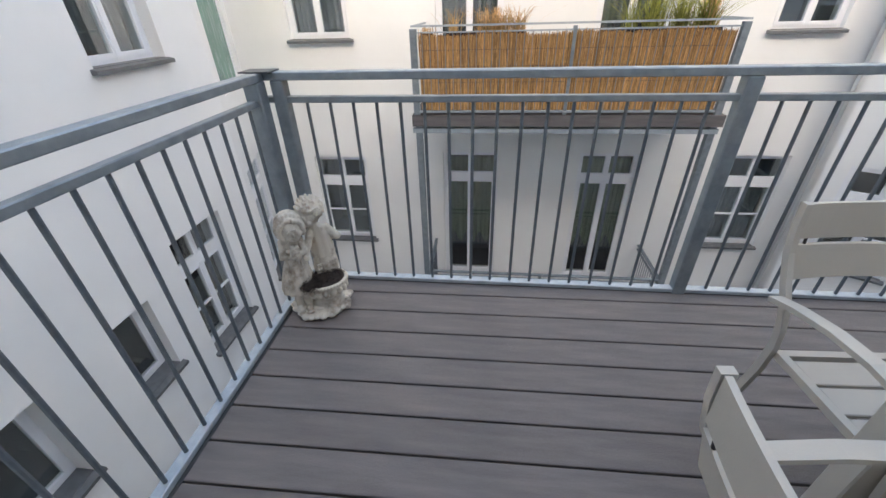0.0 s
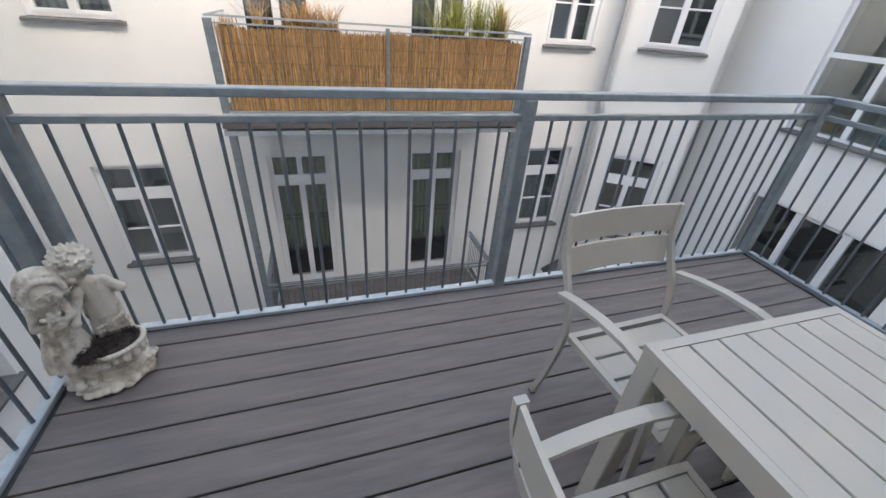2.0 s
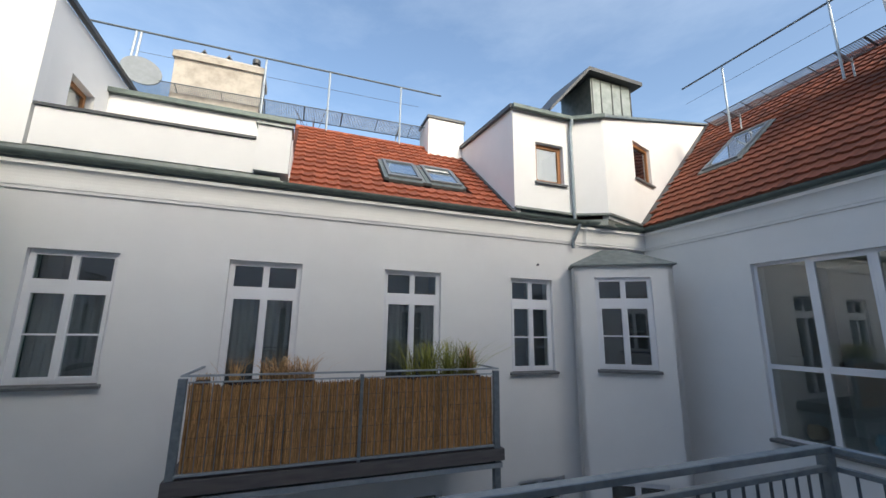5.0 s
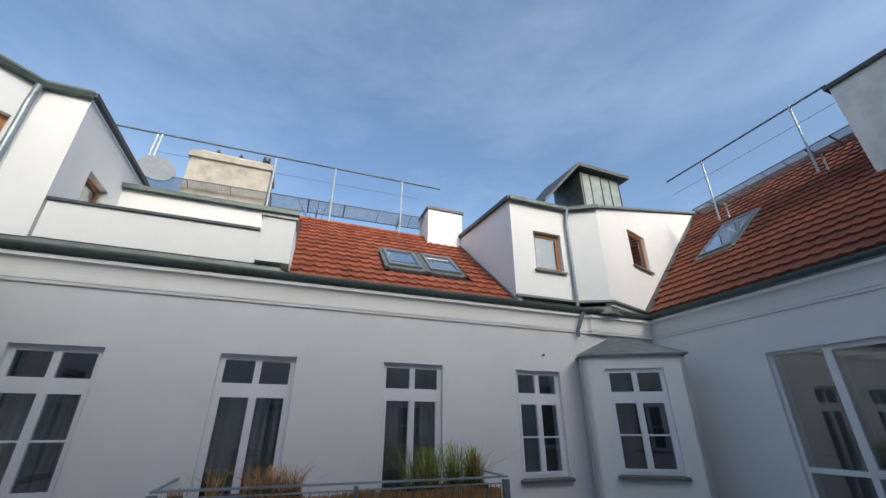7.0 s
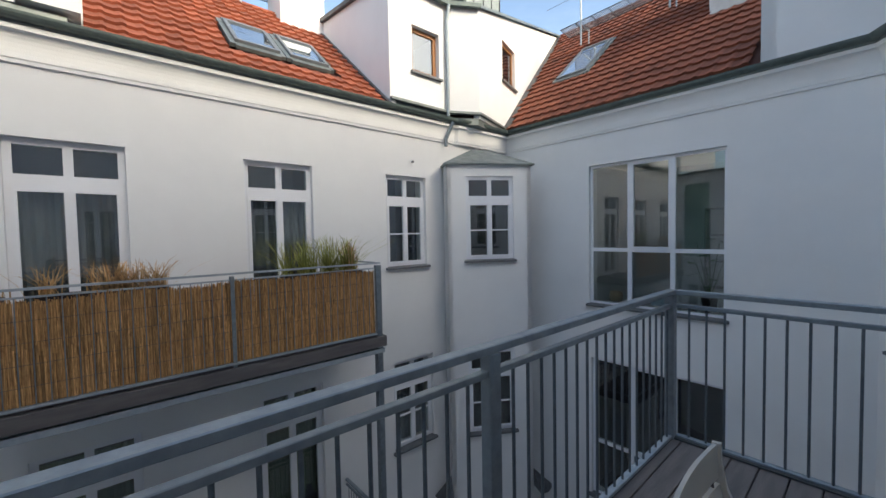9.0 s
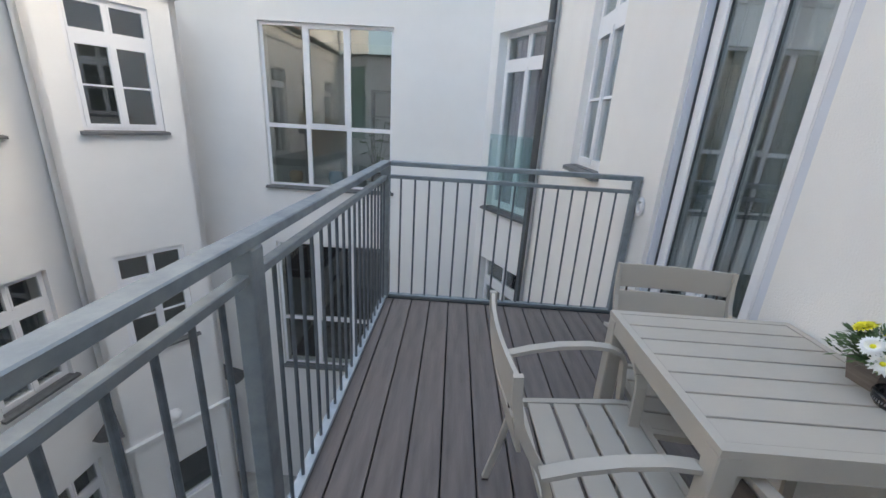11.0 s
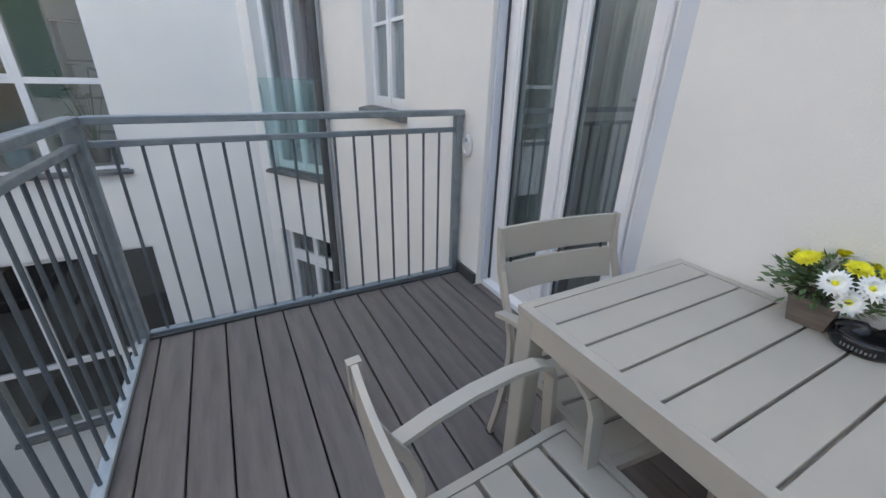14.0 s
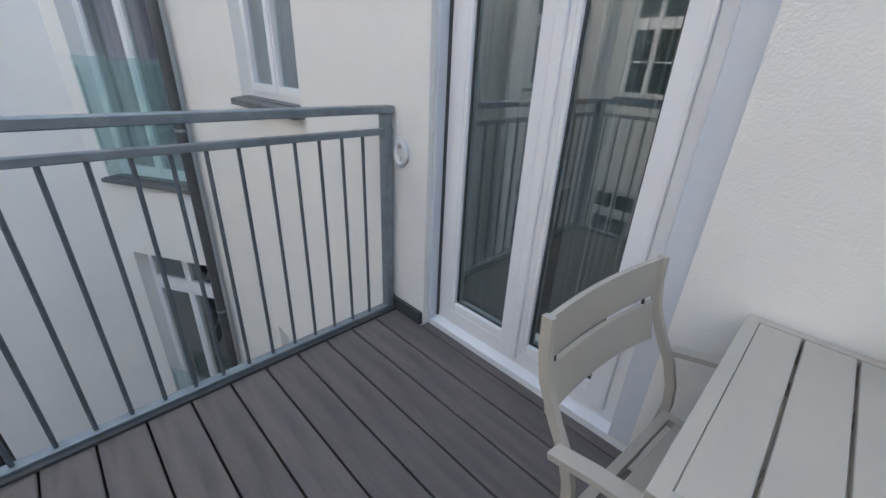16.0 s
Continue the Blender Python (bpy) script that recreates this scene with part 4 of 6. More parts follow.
# ladder frame beside the chimney
lad = thing("roof_ladder", Matrix.Translation((9.9, 0.5, 7.3)), "galvanised guard frame beside the tall chimney", "ladder")
for a_, b_ in (((0, 0, 0), (0, -0.05, 1.9)), ((0, -0.5, -0.2), (0, -0.28, 1.5)), ((0, -0.05, 1.9), (0, -0.28, 1.5)), ((0, 0, 0.2), (0, -0.5, -0.1))):
    bm = bmesh.new()
    tube(bm, a_, b_, 0.025, 8)
    part("bar", bm, M_BAR, lad)


# ---- roof walkways ----
def walkway(name, a, b, rail_h, posts, top_z, depth, label, back):
    """A grating between a and b with posts, a top rail and a wire."""
    a, b = Vector(a), Vector(b)
    t = thing(name, Matrix.Translation(a), label, "roof walkway")
    d = b - a
    n = Vector(back).normalized()
    bm = bmesh.new()
    e1 = d.normalized()
    N_ = int(d.length / 0.045)
    for i in range(N_):
        q_ = e1 * (0.045 * i + 0.01)
        solid(bm, [tuple(v_) for v_ in (q_, q_ + e1 * 0.014, q_ + e1 * 0.014 + n * depth, q_ + n * depth, q_ - n.cross(e1) * 0.008, q_ + e1 * 0.014 - n.cross(e1) * 0.008, q_ + e1 * 0.014 + n * depth - n.cross(e1) * 0.008, q_ + n * depth - n.cross(e1) * 0.008)],
              [(0, 1, 2, 3), (4, 7, 6, 5), (0, 4, 5, 1), (1, 5, 6, 2), (2, 6, 7, 3), (3, 7, 4, 0)])
    for i in range(1, 9):
        tube(bm, n * (depth * i / 9), n * (depth * i / 9) + d, 0.006, 4)
    part("grating", bm, M_GRATE, t, kind="stuff")
    bm = bmesh.new()
    for off in (Vector((0, 0, 0)), n * depth):
        tube(bm, off, off + d, 0.015, 6)
    for i in range(9):
        q_ = d * (i / 8)
        tube(bm, q_, q_ + n * depth, 0.014, 6)
    part("edge_bar", bm, M_BAR, t)
    for s in posts:
        base = d * s
        bm = bmesh.new()
        tube(bm, base + Vector((0, 0, -0.75)), base + Vector((0, 0, top_z - a.z)), 0.028, 8)
        tube(bm, base + Vector((0, 0, -0.1)), base + n * depth + Vector((0, 0, -0.1)), 0.025, 6)
        tube(bm, base + n * depth * 0.9, base + n * depth * 0.9 + Vector((0, 0, -0.5)), 0.02, 6)
        part("post", bm, M_GALVL, t)
    return t, d


wk, d = walkway("roof_walkway", (-5.3, 9.3, 7.75), (3.05, 9.3, 7.90), 1.2, (0.37, 0.575, 0.83), 8.95, 0.55, "galvanised roof walkway with a handrail along the ridge", (0, 1, -0.30))
bm = bmesh.new()
tube(bm, (-1.1, 0, 9.02 - 7.75), (8.25, 0, 9.10 - 7.75), 0.026, 8)
part("handrail", bm, M_BAR, wk)
bm = bmesh.new()
tube(bm, (0, 0, 8.45 - 7.75), (7.5, 0, 8.55 - 7.75), 0.006, 5)
part("wire", bm, M_BAR, wk)
wk, d = walkway("roof_walkway", (10.5, 6.16, 8.15), (10.5, 1.9, 8.24), 1.2, (0.17, 0.77), 9.52, 0.55, "galvanised roof walkway with a handrail above the weathered tiles", (1, 0, -0.12))
bm = bmesh.new()
tube(bm, (0, 0.58, 9.59 - 8.15), (0, -4.1, 9.52 - 8.15), 0.028, 8)
part("handrail", bm, M_BAR, wk)
bm = bmesh.new()
tube(bm, (0, 0.5, 9.0 - 8.15), (0, -4.1, 8.95 - 8.15), 0.006, 5)
part("wire", bm, M_BAR, wk)
# dish and mast
dish = thing("satellite_dish", Matrix.Translation((-5.0, 9.3, 7.4)), "grey satellite dish on a mast", "satellite dish")
bm = bmesh.new()
bmesh.ops.create_circle(bm, cap_ends=True, cap_tris=False, segments=24, radius=0.42, matrix=Matrix.Rotation(radians(75), 4, "X") @ Matrix.Rotation(radians(20), 4, "Y"))
e_ = bmesh.ops.extrude_face_region(bm, geom=list(bm.faces))
for v in [g for g in e_["geom"] if isinstance(g, bmesh.types.BMVert)]:
    v.co += Vector((0, 0.04, 0))
part("reflector", bm, M_SKYFR, dish, m=Matrix.Translation((0.05, -0.1, 0.5)))
for x in (-0.28, -0.18):
    bm = bmesh.new()
    tube(bm, (x, 0, 0), (x + 0.06, 0, 1.6), 0.03, 8)
    part("mast", bm, M_GALVL, dish)

# roof-side parapet at the right
wall("wall_parapet_east", (7.40, 0.42), (7.40, -4.0), 4.30, 5.68, 0.3, [], M_PLASTER, "white rendered parapet of the roof terrace")
wall("wall_parapet_return", (9.3, 0.42), (7.40, 0.42), 4.30, 5.68, 0.2, [], M_PLASTER, "white rendered parapet return")
bm = bmesh.new()
box(bm, 7.33, 7.75, -4.0, 0.46, 5.682, 5.73)
box(bm, 7.75, 9.3, 0.16, 0.46, 5.682, 5.73)
part("trim_parapet_cap", bm, M_COPING, label="dark coping of the roof terrace parapet", kind="structure")

# ---- own house roof, behind: unseen, sized to shade the facade below its cornice ----
bm = bmesh.new()
solid(bm, [(-14, WY + 0.15, 4.3), (18, WY + 0.15, 4.3), (18, -3.6, 9.55), (-14, -3.6, 9.55), (-14, -9.0, 4.3), (18, -9.0, 4.3)],
      [(0, 1, 2, 3), (3, 2, 5, 4), (0, 3, 4), (1, 5, 2), (0, 4, 5, 1)])
part("roof_house_shade", bm, M_ROOFBASE, label="unseen steep house roof, shaped to shade the opposite facade and bay", kind="structure")
for nm, p0, p1, zt_ in (("wall_far_house", (18, -9.0), (-14, -9.0), 4.3),):
    wall(nm, p0, p1, GROUND, zt_, 0.3, [], M_PLASTER, "plain rendered rear wall")
bm = bmesh.new()
box(bm, -60, 60, -60, 60, GROUND - 0.3, GROUND)
part("ground", bm, M_GROUND, label="grey paved courtyard ground", kind="structure")

# ---- bare trees behind the ridge ----
def bare_tree(pos, h, seed, label):
    rng = random.Random(seed)
    t = thing("tree", Matrix.Translation(pos), label, "tree")
    bm = bmesh.new()
    twigs = bmesh.new()

    def grow(p, d, l, r, lev, b):
        q = p + d * l
        r = max(r, 0.012)
        tube(b, p, q, r, 6 if lev < 2 else 4, r * 0.68, caps=False)
        if lev >= 5: return
        for i in range(3 if lev else 4):
            nd = (d + Vector((rng.uniform(-0.7, 0.7), rng.uniform(-0.7, 0.7), rng.uniform(-0.1, 0.6)))).normalized()
            grow(q, nd, l * rng.uniform(0.62, 0.85), r * 0.6, lev + 1, twigs if lev >= 1 else b)

    grow(Vector((0, 0, 0)), Vector((0, 0, 1)), h * 0.36, h * 0.018, 0, bm)
    part("trunk", bm, M_BARK, t)
    part("crown", twigs, M_BARK, t, "bare thin twigs")


bare_tree((-2.6, 24, -8.2), 18.6, 1, "bare winter tree behind the red roof")
bare_tree((1.6, 26, -8.2), 18.4, 5, "smaller bare winter tree behind the roof ridge")

# ---- balcony structure ----
DX0, DX1, DY0, DY1 = -2.03, 2.012, -1.895, -0.0
bm = bmesh.new()
box(bm, DX0, DX1, DY0, DY1, -0.20, -0.045)
floor_deck = part("floor", bm, M_SUB, label="dark composite decking of the balcony", kind="structure")
bm = bmesh.new()
box(bm, -2.09, 2.065, 0.001, 0.03, -0.24, -0.008)
box(bm, -2.09, -2.056, WY, 0.0, -0.24, -0.03)
box(bm, 2.040, 2.065, WY, 0.0, -0.24, -0.03)
part("trim_edge_beam", bm, M_GALV, label="galvanised edge beam of the balcony", kind="structure")
bm = bmesh.new()
box(bm, 2.013, 2.0125 + 0.022, DY0, -0.024, -0.20, 0.012)
box(bm, DX0, 2.0125, -0.0235, -0.001, -0.20, 0.006)
box(bm, DX0 - 0.022, DX0 - 0.002, DY0, -0.04, -0.03, -0.004)
box(bm, 1.984, 2.0118, DY0, -0.030, 0.0008, 0.013)
part("trim_side_upstand", bm, M_TRIM, label="dark edge trim beside the decking", kind="structure")
bm = bmesh.new()
box(bm, 1.785, 2.03, WY + 0.001, WY + 0.022, 0.002, 0.075)
box(bm, 1.780, 1.785, WY - 0.10, WY + 0.022, 0.002, 0.075)
box(bm, -2.03, -1.63, WY + 0.001, WY + 0.022, 0.002, 0.075)
part("baseboard", bm, M_TRIM, label="dark skirting at the foot of the house wall", kind="structure")


# ---- railings ----
def bar_mesh(name, h, r=0.0075):
    bm = bmesh.new()
    tube(bm, (0, 0, 0), (0, 0, h), r, 8)
    return mesh_of(name, bm, M_BAR, smooth=False)


def railing(name, p, q, posts, n, label, h=1.115, first=0.09, last=0.09, z=0.0, mb=M_GALV, wtop=0.03, bar=None, second=True, us=None):
    m = frame_of(p, q)
    m.translation.z = z
    L = math.hypot(q[0] - p[0], q[1] - p[1])
    t = thing(name, m, label, "railing")
    bm = bmesh.new()
    box(bm, 0, L, -wtop, wtop, h - 0.035, h)
    bevel(bm, 0.004)
    part("top_rail", bm, mb, t)
    if second:
        bm = bmesh.new()
        box(bm, 0.0, L, -0.018, 0.018, h - 0.132, h - 0.104)
        bevel(bm, 0.003)
        part("second_rail", bm, mb, t)
    bm = bmesh.new()
    box(bm, 0.0, L, -0.022, 0.022, -0.002, 0.026)
    bevel(bm, 0.003)
    # Difference in light put into colour: brighter steel except at the door end.
    part("bottom_rail", bm, M_GALV if (mb is not M_GALV or "door" in label) else M_GALVL, t)
    for u, w, dpt in posts:
        bm = bmesh.new()
        box(bm, u - w / 2, u + w / 2, -dpt / 2, dpt / 2, -0.22, h - 0.0352)
        bevel(bm, 0.005)
        part("post", bm, mb, t)
    top = h - 0.132 if second else h - 0.035
    me = bar_mesh("baluster", top - 0.026, 0.0078 if bar is None else bar)
    for u in us or [first + (L - first - last) * i / (n - 1) for i in range(n)]:
        if any(abs(u - pu) < w / 2 + 0.012 for pu, w, dp in posts):
            continue
        part("baluster", me, None, t, m=Matrix.Translation((u, 0, 0.026)))
    return t


railing("railing", (-2.06, 0), (2.035, 0), [(0.075, 0.06, 0.06), (2.06, 0.065, 0.06), (4.065, 0.065, 0.065)], 36, "galvanised steel balcony railing along the front", us=[1.926 - 0.1085 * k for k in range(17)] + [2.203 + 0.1054 * k for k in range(18)])
railing("railing", (-2.065, WY + 0.005), (-2.065, -0.032), [(0.03, 0.045, 0.05), (1.835, 0.07, 0.07)], 17, "galvanised steel balcony railing at the statue end", us=[0.058 + 0.1056 * k for k in range(17)])
railing("railing", (2.035, -0.033), (2.035, WY + 0.005), [(1.84, 0.045, 0.055)], 16, "galvanised steel balcony railing beside the door end", us=[0.080 + 0.1085 * k for k in range(16)])
bm = bmesh.new()
box(bm, -0.075, 0.06, -0.06, 0.05, 0, 0.006)
part("post_cap_plate", bm, M_COPING, m=Matrix.Translation((-2.05, -0.01, 1.1155)))
tagged(bpy.data.objects["post_cap_plate"], "dark steel plate on the corner posts of the railing", "cap plate")


# ---- balcony door ----
def balcony_door(u, w, label, idx):
    at = MH @ Matrix.Translation((u, 0, 0.03))
    d = thing("door_%d" % idx, at, label, kind="structure")
    h = 2.50
    y0 = 0.092
    fa, fb, mid = 0.030, w - 0.087, 0.532
    bm = bmesh.new()
    ring(bm, fa, fb, 0.001, h - 0.001, y0, y0 + 0.08, 0.05)
    part("door_frame", bm, M_FRAME, d)
    bm = bmesh.new()
    solid(bm, [(0.002, 0.040, -0.04), (w - 0.002, 0.040, -0.04), (w - 0.002, 0.040, 0.000), (0.002, 0.040, 0.000),
               (0.002, y0 - 0.001, -0.04), (w - 0.002, y0 - 0.001, -0.04), (w - 0.002, y0 - 0.001, 0.012), (0.002, y0 - 0.001, 0.012)],
          [(0, 1, 2, 3), (4, 7, 6, 5), (0, 4, 5, 1), (3, 2, 6, 7), (0, 3, 7, 4), (1, 5, 6, 2)])
    part("door_sill", bm, M_FRAME, d, "white sloping door threshold")
    bm = bmesh.new()
    box(bm, 0.002, w - 0.002, -0.010, 0.038, -0.048, -0.0315)
    part("threshold_board", bm, M_DECK, d, "narrow decking strip before the threshold")
    for x in (0.12, 0.40, 0.66, 0.92):
        bm = bmesh.new()
        box(bm, x, x + 0.04, y0 - 0.006, y0 - 0.0005, 0.020, 0.032)
        part("drain_cap", bm, M_WHITEPL, d)
    for a, b in ((0.002, fa - 0.010), (fb + 0.004, w - 0.002)):
        bm = bmesh.new()
        box(bm, a, b, 0.030, y0 + 0.02, 0.013, h)
        bevel(bm, 0.002)
        part("shutter_guide", bm, M_GUIDE, d, "pale grey shutter guide rail")
        bm = bmesh.new()
        c = b if a < 0.1 else a - 0.004
        box(bm, c + 0.0005, c + (0.0095 if a < 0.1 else 0.0035), y0 - 0.012, y0 + 0.03, 0.013, h)
        part("seal", bm, M_COPING, d)
    for a, b in ((fa + 0.05, mid), (mid, fb - 0.05)):
        st = 0.073
        bm = bmesh.new()
        ring(bm, a, b - 0.001, 0.05, h - 0.06, y0 - 0.015, y0 + 0.05, st, 0.10)
        bevel(bm, 0.004)
        part("sash", bm, M_FRAME, d)
        bm = bmesh.new()
        ring(bm, a + st, b - st - 0.001, 0.15, h - 0.145, y0 + 0.002, y0 + 0.012, 0.008)
        part("gasket", bm, M_COPING, d)
        bm = bmesh.new()
        ring(bm, a + 0.012, b - 0.013, 0.062, h - 0.072, y0 - 0.0175, y0 - 0.0152, st - 0.03)
        part("sash_rebate", bm, M_FRAME, d)
        bm = bmesh.new()
        box(bm, a + st + 0.001, b - st - 0.002, y0 + 0.014, y0 + 0.020, 0.151, h - 0.146)
        part("pane", bm, M_DOORGLASS, d).visible_shadow = False
    bm = bmesh.new()
    box(bm, mid - 0.012, mid + 0.032, y0 - 0.034, y0 - 0.018, 0.05, h - 0.06)
    bevel(bm, 0.005)
    part("meeting_strip", bm, M_FRAME, d)
    # Room box; its grey walls carry the interior's dimness.
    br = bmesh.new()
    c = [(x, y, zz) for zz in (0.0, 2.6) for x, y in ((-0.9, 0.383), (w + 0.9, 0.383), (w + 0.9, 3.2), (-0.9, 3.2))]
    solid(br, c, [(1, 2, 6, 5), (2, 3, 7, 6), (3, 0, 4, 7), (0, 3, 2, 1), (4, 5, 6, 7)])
    part("room", br, M_ROOM, d, "room box behind the door, dimness painted as grey walls")
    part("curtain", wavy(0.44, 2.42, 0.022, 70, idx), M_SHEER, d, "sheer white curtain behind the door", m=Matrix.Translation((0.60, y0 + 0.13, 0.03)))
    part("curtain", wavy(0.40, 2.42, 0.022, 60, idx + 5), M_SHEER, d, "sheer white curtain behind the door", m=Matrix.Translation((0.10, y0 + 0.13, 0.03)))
    return d


balcony_door(H_OPEN[2][0], H_OPEN[2][2], "white double-leaf glazed balcony door with sheer curtains", 1)
balcony_door(H_OPEN[3][0], H_OPEN[3][2], "white double-leaf glazed balcony door further along the wall", 2)

sens = thing("wall_ring", MH @ Matrix.Translation((6.0 - 1.950, 0, 0.905)) @ Matrix.Diagonal((1.3, 1.1, 1.3, 1)), "white oval plastic hose ring on the wall beside the door", "wall fitting")
bm = bmesh.new()
N = 28
for k_ in range(N):
    a_, b_ = 2 * math.pi * k_ / N, 2 * math.pi * (k_ + 1) / N
    tube(bm, (0.030 * math.cos(a_), -0.012, 0.042 * math.sin(a_)), (0.030 * math.cos(b_), -0.012, 0.042 * math.sin(b_)), 0.012, 8, caps=False)
part("ring", bm, M_WHITEPL, sens, smooth=True)
bm = bmesh.new()
bmesh.ops.create_cone(bm, cap_ends=True, segments=24, radius1=0.022, radius2=0.018, depth=0.014, matrix=Matrix.Translation((0, -0.0075, 0)) @ Matrix.Rotation(radians(90), 4, "X"))
part("centre", bm, M_WHITEPL, sens)


# ---- glass guards ----
def guard(u, w, z, h, label):
    g = thing("glass_guard", MA @ Matrix.Translation((u, -0.03, z)), label, "glass guard")
    bm = bmesh.new()
    box(bm, 0, w, 0, 0.014, 0, h)
    part("glass_panel", bm, M_GREENGLASS, g)
    for x in (0.0, w - 0.03):
        bm = bmesh.new()
        box(bm, x, x + 0.03, 0.0145, 0.028, 0.1, h - 0.1)
        part("clamp", bm, M_GALVL, g)


guard(0.27, 1.30, -0.14, 1.37, "greenish glass guard before the tall french window")
guard(0.31, 1.26, -4.35, 1.0, "greenish glass guard before the lower french window")

# ---- balcony opposite ----
OX0, OX1, OY0 = -2.20, 2.38, 4.58


def opposite_balcony(z, screen):
    nm = "opposite_balcony"
    t = thing(nm, Matrix.Translation((0, 0, z)), "galvanised steel balcony with a reed screen" if screen else "galvanised steel balcony with bar railing and tiled floor", "balcony")
    bm = bmesh.new()
    box(bm, OX0, OX1, OY0 + 0.03, FY, -0.12, 0.0)
    part("slab", bm, M_FASCIA, t)
    bm = bmesh.new()
    box(bm, OX0 - 0.05, OX1 + 0.06, OY0 - 0.05, OY0 + 0.028, -0.21, -0.04)
    box(bm, OX0 - 0.05, OX0 - 0.001, OY0 + 0.028, FY, -0.21, -0.04)
    box(bm, OX1 + 0.001, OX1 + 0.06, OY0 + 0.028, FY, -0.21, -0.04)
    part("fascia", bm, M_FASCIA, t, "weathered brown fascia beam")
    bm = bmesh.new()
    box(bm, OX0 - 0.05, OX1 + 0.03, OY0 - 0.03, OY0 + 0.04, -0.32, -0.25)
    part("beam", bm, M_GALVL, t, "pale galvanised carrier beam")
    bm = bmesh.new()
    box(bm, OX0 + 0.1, OX1 - 0.1, OY0 + 0.05, FY - 0.02, -0.26, -0.215)
    part("soffit", bm, M_ZINC, t)
    for x in (OX0 + 0.04, OX1 - 0.04):
        bm = bmesh.new()
        box(bm, x - 0.05, x + 0.05, OY0 + 0.0, OY0 + 0.1, -4.2 if z > -1 else -4.0, -0.2101)
        part("leg", bm, M_GALV, t)
    if screen:
        for x, w in ((OX0 + 0.03, 0.10), (0.117, 0.05), (OX1 - 0.05, 0.10)):
            bm = bmesh.new()
            box(bm, x - w / 2, x + w / 2, OY0 - 0.02, OY0 + 0.05, -0.039, 1.16)
            bevel(bm, 0.004)
            part("post", bm, M_GALV, t)
        bm = bmesh.new()
        box(bm, OX0, OX1, OY0 + 0.0, OY0 + 0.04, 1.18, 1.205)
        box(bm, OX0 + 0.05, OX1 - 0.1, OY0 + 0.005, OY0 + 0.03, 1.10, 1.12)
        box(bm, OX0, OX0 + 0.04, OY0 + 0.04, FY, 1.18, 1.205)
        box(bm, OX1 - 0.04, OX1, OY0 + 0.04, FY, 1.18, 1.205)
        part("rail", bm, M_GALVL, t)
        bm = bmesh.new()
        rng = random.Random(4)
        for back_ in (0.0, 0.013):
            x = OX0 + 0.12 + back_
            while x < 2.24:
                w = rng.uniform(0.0035, 0.009)
                y0_ = OY0 + back_ + rng.uniform(-0.008, 0.010)
                top = 1.07 + 0.018 * math.sin(x * 5.1) + rng.gauss(0, 0.016)
                lean = rng.gauss(0, 0.014)
                z1_ = rng.uniform(0.45, 0.7)
                xm = x + lean * 0.5 + rng.gauss(0, 0.004)
                tube(bm, (x, y0_, 0.03 + rng.uniform(0, 0.02)), (xm, y0_ + rng.uniform(-0.003, 0.003), z1_), w, 5, caps=False)
                tube(bm, (xm, y0_, z1_), (x + lean, y0_ + rng.uniform(-0.004, 0.004), top), w * 0.95, 5, w * 0.7, caps=False)
                if rng.random() < 0.16:
                    tube(bm, (x + lean, y0_ - 0.004, top - 0.25), (x + lean + rng.gauss(0, 0.02), y0_ - 0.014, top + rng.uniform(-0.03, 0.05)), w * 0.45, 4, 0.001, caps=False)
                x += w * 0.68
        part("reed_screen", bm, M_REED, t, "golden-brown reed matting", kind="stuff")
        bar = bmesh.new()
        tube(bar, (0, 0, 0), (0, 0, 1.075), 0.0055, 6)
        bar = mesh_of("baluster", bar, M_GALV)
        for k in range(39):
            x_ = OX0 + 0.16 + k * 0.113
            if abs(x_ - 0.117) > 0.04 and x_ < 2.28:
                part("baluster", bar, None, t, m=Matrix.Translation((x_, OY0 - 0.0145, 0.03)))
        bm = bmesh.new()
        box(bm, OX0 + 0.07, OX1 - 0.11, OY0 - 0.03, OY0 + 0.02, -0.002, 0.024)
        part("bottom_rail", bm, M_GALVL, t)
        bm = bmesh.new()
        for zz in (0.22, 0.44, 0.66, 0.88):
            tube(bm, (OX0 + 0.11, OY0 - 0.016, zz), (2.25, OY0 - 0.016, zz + 0.004), 0.0022, 5)
        part("wire", bm, M_COPING, t)
    return t


opposite_balcony(-0.10, True)
opposite_balcony(-4.20, False)
railing("railing", (OX0 + 0.1, OY0 + 0.03), (OX1 - 0.1, OY0 + 0.03), [(0.0, 0.05, 0.05), (2.17, 0.05, 0.05), (4.38, 0.05, 0.05)], 40, "galvanised bar railing of the lower balcony", h=1.02, z=-4.20, second=True, bar=0.007)
railing("railing", (OX0 + 0.08, FY - 0.02), (OX0 + 0.08, OY0 + 0.06), [], 12, "galvanised bar railing at the lower balcony end", h=1.02, z=-4.20, bar=0.007)
railing("railing", (OX1 - 0.08, OY0 + 0.06), (OX1 - 0.08, FY - 0.02), [], 12, "galvanised bar railing at the far lower balcony end", h=1.02, z=-4.20, bar=0.007)


